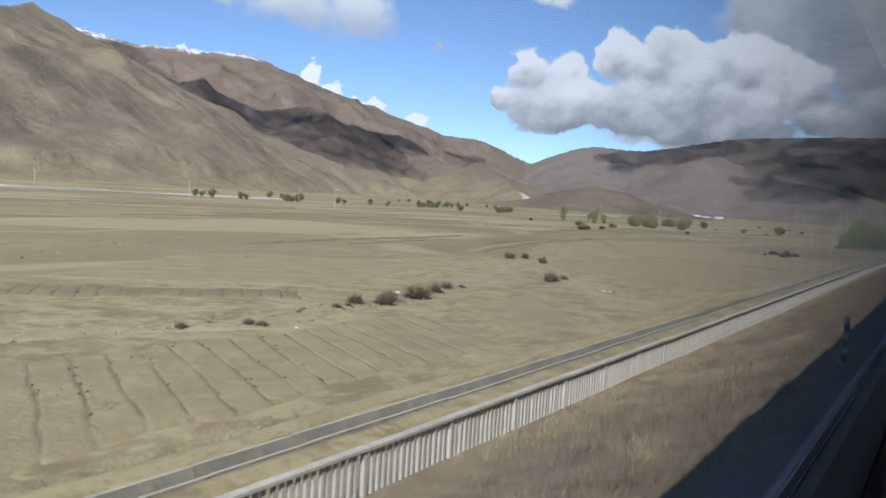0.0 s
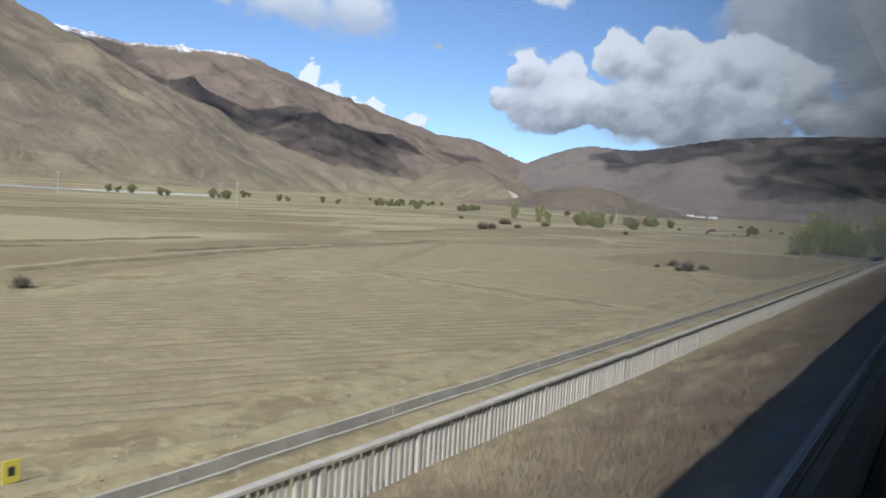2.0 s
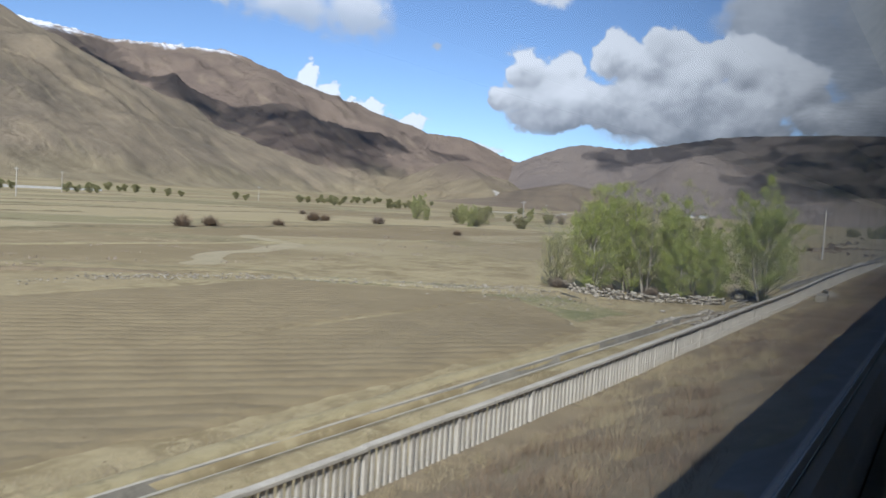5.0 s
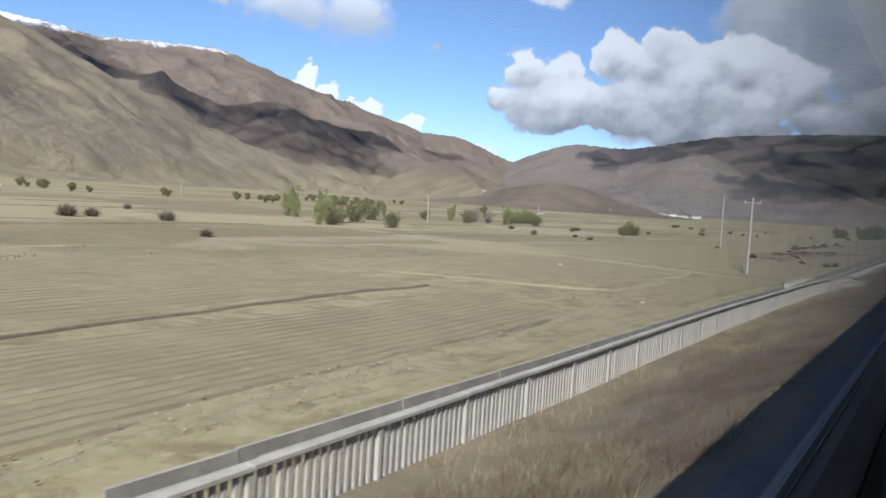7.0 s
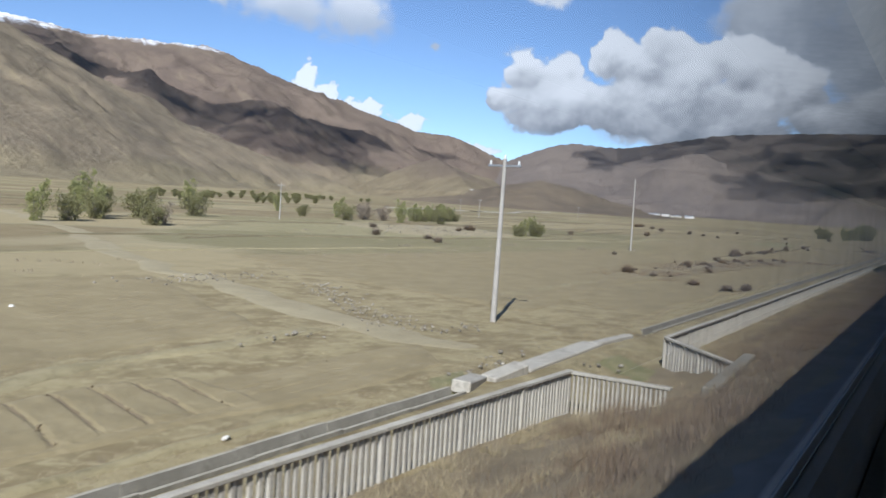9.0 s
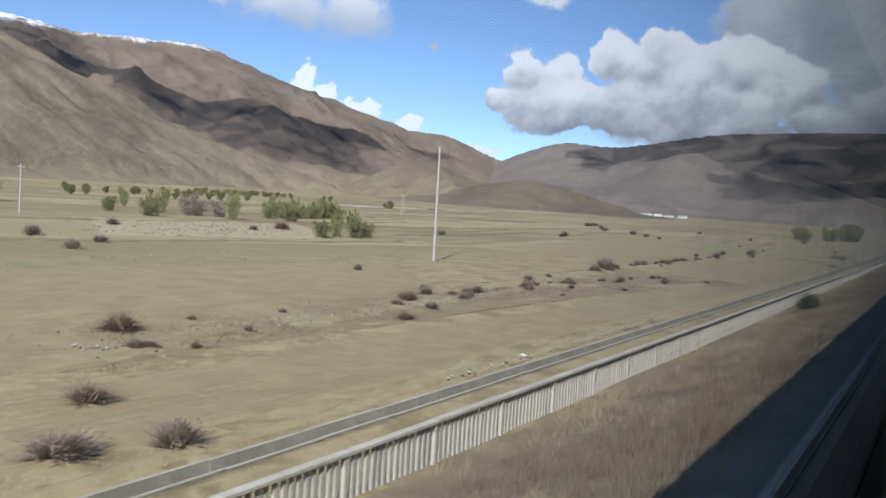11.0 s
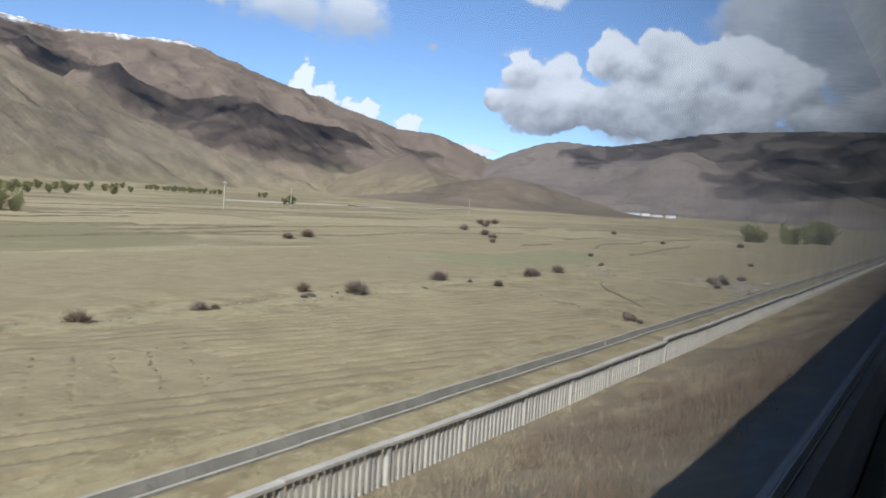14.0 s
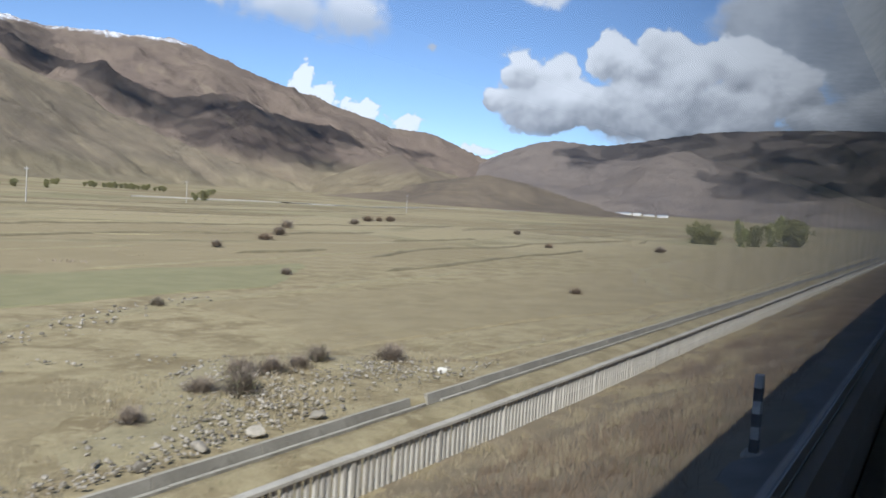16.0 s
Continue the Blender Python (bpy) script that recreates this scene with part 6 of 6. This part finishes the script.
concrete_block("headwall", 198.6, 201.2, 7.5, 8.3, -0.5, 0.6, "grey concrete culvert headwall below the bank", (0, 0, 4), "headwall")
concrete_block("wing_slab", 201.6, 203.0, 6.9, 8.1, -0.2, 0.66, "sloping concrete wing slab of a culvert", (14, 0, 24), "slab")
concrete_block("headwall", 273.6, 280.2, 5.0, 5.4, -0.6, 1.25, "concrete culvert headwall in the railway bank", (0, 0, 3), "headwall")
concrete_block("channel_apron", 277.6, 285.2, 12.05, 12.95, -0.5, 0.06, "pale concrete apron over the irrigation channel", (0, 0, 2.5), "slab", COPING)
concrete_block("channel_apron", 284.9, 288.6, 12.15, 12.6, -0.5, 0.1, "pale concrete channel end with a rounded wall", (0, 0, -4), "slab", COPING)
concrete_block("broken_slab", 273.3, 275.3, 12.1, 12.7, -0.2, 0.2, "broken concrete slab lying by the channel", (4, 5, 14), "slab", COPING)
concrete_block("broken_slab", 275.3, 277.3, 11.9, 12.5, -0.3, 0.22, "broken concrete slab lying by the channel", (5, -6, -6), "slab", COPING)
for x, y, a in ((390.6, 4.6, 8), (318.0, 5.0, 5), (457.5, 5.0, 6), (446.0, 4.8, 4)):
    concrete_block("bank_slab", x - 1.0, x + 1.0, y - 0.35, y + 0.35, z_at(x, y) - 0.2, z_at(x, y) + 0.045, "flat concrete slab lying on the railway bank", (-20, 0, a), "slab")

# ---- far river wall, village, quarry ----
WALL_PALE = stuff("pale_river_wall", (0.5, 0.48, 0.44), (0.62, 0.6, 0.55), grain=2.0, blotch=0.2, bump=0.1)
RIVERBED = stuff("pale_gravel_bed", (0.34, 0.31, 0.26), (0.47, 0.44, 0.38), grain=2.0, blotch=0.08, bump=0.3)


def strip(name, pts, half, z0, z1, mat, label, category):
    vs, fs = [], []
    for i, (px_, py_) in enumerate(pts):
        qx, qy = pts[min(i + 1, len(pts) - 1)]
        rx_, ry_ = pts[max(i - 1, 0)]
        dx, dy = qx - rx_, qy - ry_
        ln = math.hypot(dx, dy)
        nx_, ny_ = -dy / ln * half, dx / ln * half
        zz = z_at(px_, py_)
        vs += [(px_ - nx_, py_ - ny_, zz + z0), (px_ - nx_, py_ - ny_, zz + z1), (px_ + nx_, py_ + ny_, zz + z1), (px_ + nx_, py_ + ny_, zz + z0)]
    for i in range(len(pts) - 1):
        a, b = 4 * i, 4 * i + 4
        fs += [(a, b, b + 1, a + 1), (a + 1, b + 1, b + 2, a + 2), (a + 2, b + 2, b + 3, a + 3)]
    return tagged(new(name, mesh_of(name, vs, fs, mat)), label, category, kind="structure")


RIVER = [(60, 420), (140, 404), (230, 392), (330, 402), (430, 400), (536, 392), (620, 352), (700, 326), (780, 290)]
strip("riverbed", [(x, y + 12) for x, y in RIVER[:5]], 9.0, -0.5, 0.2, RIVERBED, "pale gravel riverbed at the foot of the mountain", "riverbed")
strip("river_wall_1", RIVER[1:5], 0.5, -0.5, 1.1, WALL_PALE, "pale concrete river wall across the valley", "wall")
strip("river_wall_2", [(700, 322), (760, 312), (820, 300)], 0.4, -0.5, 0.6, RIVERBED, "low pale concrete river wall across the valley", "wall")
strip("road_far", [(780, 300), (900, 330), (1100, 420), (1500, 500), (1900, 520)], 3.0, -0.5, 0.5, RIVERBED, "distant pale road along the mountain foot", "road")
HOUSE_WALL = stuff("whitewashed_wall", (0.5, 0.48, 0.45), (0.64, 0.62, 0.58), grain=1.0, blotch=0.2, bump=0.1)
HOUSE_ROOF = stuff("grey_roof_sheet", (0.25, 0.27, 0.3), (0.4, 0.42, 0.45), grain=1.0, blotch=0.2, rough=0.6, bump=0.1)
PANE = stuff("dark_window_pane", (0.03, 0.035, 0.04), (0.06, 0.065, 0.07), rough=0.2, bump=0.0)


def house(x, y, length, deep, tall, turn):
    ob = tagged(new("village_house"), "low whitewashed house in the far village", "house", "far village")
    part("wall", box_mesh("wall", -length / 2, length / 2, -deep / 2, deep / 2, -1.0, tall, HOUSE_WALL), ob)
    part("roof", mesh_of("roof", [(-length / 2 - .4, -deep / 2 - .4, tall), (length / 2 + .4, -deep / 2 - .4, tall), (length / 2 + .4, deep / 2 + .4, tall), (-length / 2 - .4, deep / 2 + .4, tall), (-length / 2 - .4, 0, tall + 1.4), (length / 2 + .4, 0, tall + 1.4)],
                                 [(0, 1, 5, 4), (2, 3, 4, 5), (0, 4, 3), (1, 2, 5), (0, 3, 2, 1)], HOUSE_ROOF), ob)
    for i in range(max(2, int(length / 5))):
        wx = -length / 2 + (i + 0.5) * length / max(2, int(length / 5))
        win = part("window", box_mesh("window", wx - 0.8, wx + 0.8, -deep / 2 - 0.04, -deep / 2 + 0.1, 0.9, 2.4, HOUSE_ROOF), ob)
        part("pane", box_mesh("pane", wx - 0.7, wx + 0.7, -deep / 2 - 0.06, -deep / 2 - 0.045, 1.0, 2.3, PANE), win)
    ob.matrix_basis = pose(x, y, z_at(x, y), 0, 0, turn)


for i in range(13):
    house(2300 + 22 * (i % 5) + 10 * i, 560 + 19 * i - 12 * (i % 3), 14 + 5 * (i % 4), 8, 3.6 + (i % 3), -60 + 9 * (i % 5))
# the quarry: bare pale rock on the spur
spur = bpy.data.objects["mountain_spur"]
spur.data.materials.append(RIVERBED)
mid_xy = np.array([p.center[:2] for p in spur.data.polygons])
cut_by = ((mid_xy[:, 0] - 2100) * 0.75 + (mid_xy[:, 1] - 1040) * 0.66) / 34.0, ((mid_xy[:, 1] - 1040) * 0.75 - (mid_xy[:, 0] - 2100) * 0.66) / 17.0
bare = cut_by[0] ** 2 + cut_by[1] ** 2 + 0.5 * fractal(mid_xy[:, 0], mid_xy[:, 1], 30.0, 3, 88) < 1.0
spur.data.polygons.foreach_set("material_index", bare.astype(np.int32))
spur.data.update()


# ---- mid-distance banks, hedge lines and pale strips across the valley floor ----
r4 = random.Random(41)
FARBANK = [((60, 62), (120, 70), 1.6), ((20, 75), (140, 95), 2.0), ((90, 120), (230, 128), 2.4), ((40, 170), (260, 200), 3.0), ((150, 66), (240, 62), 1.6), ((180, 82), (300, 100), 2.0), ((200, 150), (330, 160), 2.6),
           ((270, 60), (340, 54), 1.4), ((300, 76), (400, 62), 1.5), ((320, 110), (470, 96), 2.2), ((390, 56), (500, 62), 1.4), ((410, 72), (560, 80), 1.8), ((440, 92), (620, 100), 2.0), ((470, 110), (640, 140), 2.4),
           ((500, 150), (700, 190), 3.0), ((510, 48), (620, 58), 1.3), ((540, 62), (700, 74), 1.6), ((600, 90), (800, 110), 2.4), ((560, 210), (760, 250), 3.0), ((650, 60), (860, 80), 2.0), ((350, 220), (560, 240), 3.0),
           ((720, 130), (980, 160), 3.0), ((100, 250), (330, 290), 3.5), ((500, 36), (560, 44), 1.2), ((700, 40), (900, 50), 1.8), ((480, 46), (530, 52), 1.2)]
for i in range(44):
    ax, ay = r4.uniform(60, 720), math.exp(r4.uniform(math.log(48), math.log(230)))
    reach = ay * r4.uniform(0.2, 0.6)
    FARBANK.append(((ax, ay), (ax + reach, ay + reach * r4.uniform(-0.25, 0.3)), 0.5 + ay * 0.009))
for i, ((ax, ay), (bx_, by_), wd) in enumerate(FARBANK):
    pts = [(ax + (bx_ - ax) * t / 6, ay + (by_ - ay) * t / 6 + r4.gauss(0, 0.03) * (abs(bx_ - ax) * 0.3)) for t in range(7)]
    dark = i % 3 != 1
    ribbon("far_bank_%d" % (i + 1), pts, wd * 0.6, 0.2 if dark else 0.1, FAR_EDGE if dark else VERGE, "dark weedy field edge in the valley" if dark else "pale grassy field edge in the valley", "bank", seed=120 + i, step=2.0)

# loose low scrub over the valley floor, too many to count
gx4, gy4 = g.uniform(20, 760, 5200), np.exp(g.uniform(np.log(45), np.log(320), 5200))
keep = (fractal(gx4, gy4, 40.0, 3, 401) > 0.35)
gx4, gy4 = gx4[keep], gy4[keep]
blades("valley_scrub", gx4, gy4, 0.1 + 0.16 * g.uniform(0, 1, len(gx4)), TWIG, "low dark scrub dotted over the valley floor", 31, 14, 0.06, 0.5, "scrub")
gx5, gy5 = g.uniform(20, 700, 3000), np.exp(g.uniform(np.log(40), np.log(160), 3000))
keep = (fractal(gx5, gy5, 25.0, 3, 431) > 0.3)
gx5, gy5 = gx5[keep], gy5[keep]
blades("valley_straw", gx5, gy5, 0.1 + 0.12 * g.uniform(0, 1, len(gx5)), STRAW, "pale dry tussocks over the valley floor", 32, 14, 0.04, 0.4, "grass")

# dry heath on the wide bank, and weeds round the stone heap
hx, hy_ = g.uniform(322, 386, 11000), g.normal(0, 2.2, 11000)
hy_ = hy_ + np.interp(hx, [322, 350, 364, 374, 383], [24, 25, 24.2, 19.5, 16.5])
keep = fractal(hx, hy_, 4.0, 3, 611) > -0.1
blades("heath_brush", hx[keep], hy_[keep], 0.07 + 0.2 * g.uniform(0, 1, keep.sum()), RUST, "low russet heath on a wide field bank", 41, 7, 0.01, 0.2, "scrub", 0.9)
keep = fractal(hx, hy_, 3.0, 3, 613) > 0.2
blades("heath_grass", hx[keep], hy_[keep], 0.04 + 0.1 * g.uniform(0, 1, keep.sum()), STRAW, "pale dry grass among the heath", 44, 7, 0.01, 0.2, "grass", 0.9)
hx, hy_ = g.normal(466, 4.0, 1500), g.normal(16.5, 1.8, 1500)
keep = (hy_ > 12.9) & (fractal(hx, hy_, 3.0, 3, 617) > 0.0)
blades("heap_weeds", hx[keep], hy_[keep], 0.1 + 0.2 * g.uniform(0, 1, keep.sum()), STRAW, "dry weeds round the stone heap", 42, 6, 0.012, 0.15, "grass")
hx, hy_ = g.normal(182.5, 4.5, 2600), g.normal(19.5, 4.0, 2600)
keep = (hy_ > 13.0) & (fractal(hx, hy_, 3.0, 3, 619) > 0.0)
blades("grove_grass", hx[keep], hy_[keep], 0.06 + 0.1 * g.uniform(0, 1, keep.sum()), STRAW, "short dry grass before the walled grove", 43, 6, 0.012, 0.15, "grass")

# ---- unseen clouds above the view, each placed to cast shade on chosen mountain slopes ----
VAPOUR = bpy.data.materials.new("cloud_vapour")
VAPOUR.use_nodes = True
# the share of sunlight let through is set to lighten the cast shade
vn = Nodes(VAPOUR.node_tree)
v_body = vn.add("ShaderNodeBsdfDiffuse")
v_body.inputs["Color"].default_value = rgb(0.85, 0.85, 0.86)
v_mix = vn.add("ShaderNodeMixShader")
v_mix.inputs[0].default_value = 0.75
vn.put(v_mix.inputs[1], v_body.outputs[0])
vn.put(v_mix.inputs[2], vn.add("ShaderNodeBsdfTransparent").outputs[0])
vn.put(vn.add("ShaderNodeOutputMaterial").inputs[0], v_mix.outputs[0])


def shade_cloud(puffs, seed):
    """One unseen cloud, added to cast shade: lumpy puffs x, y, z, half width, joined by their overlap, with a flat
    base.
    """
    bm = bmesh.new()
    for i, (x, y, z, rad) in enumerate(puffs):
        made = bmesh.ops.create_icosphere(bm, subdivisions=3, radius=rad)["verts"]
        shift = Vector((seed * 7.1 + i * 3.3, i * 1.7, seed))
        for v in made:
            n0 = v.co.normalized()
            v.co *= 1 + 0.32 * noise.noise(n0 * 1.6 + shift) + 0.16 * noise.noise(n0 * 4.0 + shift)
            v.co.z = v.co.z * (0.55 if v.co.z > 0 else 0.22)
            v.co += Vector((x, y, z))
    return tagged(new("cloud", solid(bm, "cloud", VAPOUR, True)), "unseen white cloud placed to shade the mountains", "cloud", kind="structure")


shade_cloud([(1000, 3120, 1985, 120), (920, 2960, 1985, 120), (840, 2800, 1985, 120), (780, 2670, 1985, 120), (835, 2540, 1960, 115), (860, 2430, 1900, 100), (760, 2500, 1900, 90)], 1)
shade_cloud([(800, 2330, 1840, 85), (850, 2220, 1800, 110), (867, 2110, 1780, 130), (943, 2030, 1755, 125), (860, 1950, 1690, 110), (800, 2050, 1740, 110)], 2)
shade_cloud([(1000, 1900, 1720, 110), (1080, 1890, 1715, 120), (1200, 1850, 1715, 130), (1180, 1720, 1670, 130), (1040, 1760, 1660, 110), (1292, 1660, 1660, 140), (1420, 1700, 1670, 140), (1510, 1670, 1660, 140), (1570, 1580, 1600, 115),
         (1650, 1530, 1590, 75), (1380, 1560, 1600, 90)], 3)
shade_cloud([(1490, 3150, 1700, 95), (1380, 3000, 1700, 100), (1250, 2850, 1700, 105), (1180, 2700, 1700, 90), (1060, 2730, 1700, 105)], 7)
shade_cloud([(852, 1850, 1700, 85), (870, 1720, 1700, 85), (800, 1640, 1700, 75), (937, 1567, 1700, 85), (850, 1510, 1700, 70), (1113, 1540, 1700, 90), (1000, 1455, 1700, 85), (1150, 1420, 1700, 85), (1060, 1370, 1700, 65), (1120, 1300, 1700, 60)], 8)
shade_cloud([(1765, 1522, 1588, 50), (1800, 1470, 1570, 40)], 4)
shade_cloud([(2140, 1700, 1710, 45), (2215, 1670, 1700, 65), (2290, 1640, 1700, 55)], 5)
shade_cloud([(2660, 1010, 1738, 90), (2724, 900, 1738, 150), (2804, 737, 1738, 160), (2924, 587, 1738, 200), (2804, 317, 1738, 190), (2624, 130, 1738, 170), (2624, -143, 1738, 230), (2424, -83, 1738, 200), (2260, 30, 1738, 110),
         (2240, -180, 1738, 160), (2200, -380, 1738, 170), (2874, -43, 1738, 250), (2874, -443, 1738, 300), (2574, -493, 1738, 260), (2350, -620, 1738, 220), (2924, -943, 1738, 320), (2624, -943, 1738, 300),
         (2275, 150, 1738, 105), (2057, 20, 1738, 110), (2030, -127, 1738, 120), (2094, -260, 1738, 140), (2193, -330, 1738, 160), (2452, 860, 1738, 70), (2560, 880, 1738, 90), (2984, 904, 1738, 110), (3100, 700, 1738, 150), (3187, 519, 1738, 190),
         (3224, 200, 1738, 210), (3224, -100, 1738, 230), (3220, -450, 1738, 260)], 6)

# ---- land and things round the grove, pulled towards the camera's place to fit its view ----
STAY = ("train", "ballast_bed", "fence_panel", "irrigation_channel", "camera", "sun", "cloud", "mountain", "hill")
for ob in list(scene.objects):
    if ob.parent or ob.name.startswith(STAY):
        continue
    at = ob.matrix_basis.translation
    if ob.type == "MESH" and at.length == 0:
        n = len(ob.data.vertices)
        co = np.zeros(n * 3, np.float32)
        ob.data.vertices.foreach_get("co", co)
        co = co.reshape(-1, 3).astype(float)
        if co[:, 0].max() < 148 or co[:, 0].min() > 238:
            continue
        x, y, z, _ = pull_to_eye(co[:, 0], co[:, 1], co[:, 2])
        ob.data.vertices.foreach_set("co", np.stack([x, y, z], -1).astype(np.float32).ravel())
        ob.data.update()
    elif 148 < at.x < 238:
        # things shrink by the same share, to keep their size in the view
        x, y, z, k = (float(v) for v in pull_to_eye(at.x, at.y, at.z))
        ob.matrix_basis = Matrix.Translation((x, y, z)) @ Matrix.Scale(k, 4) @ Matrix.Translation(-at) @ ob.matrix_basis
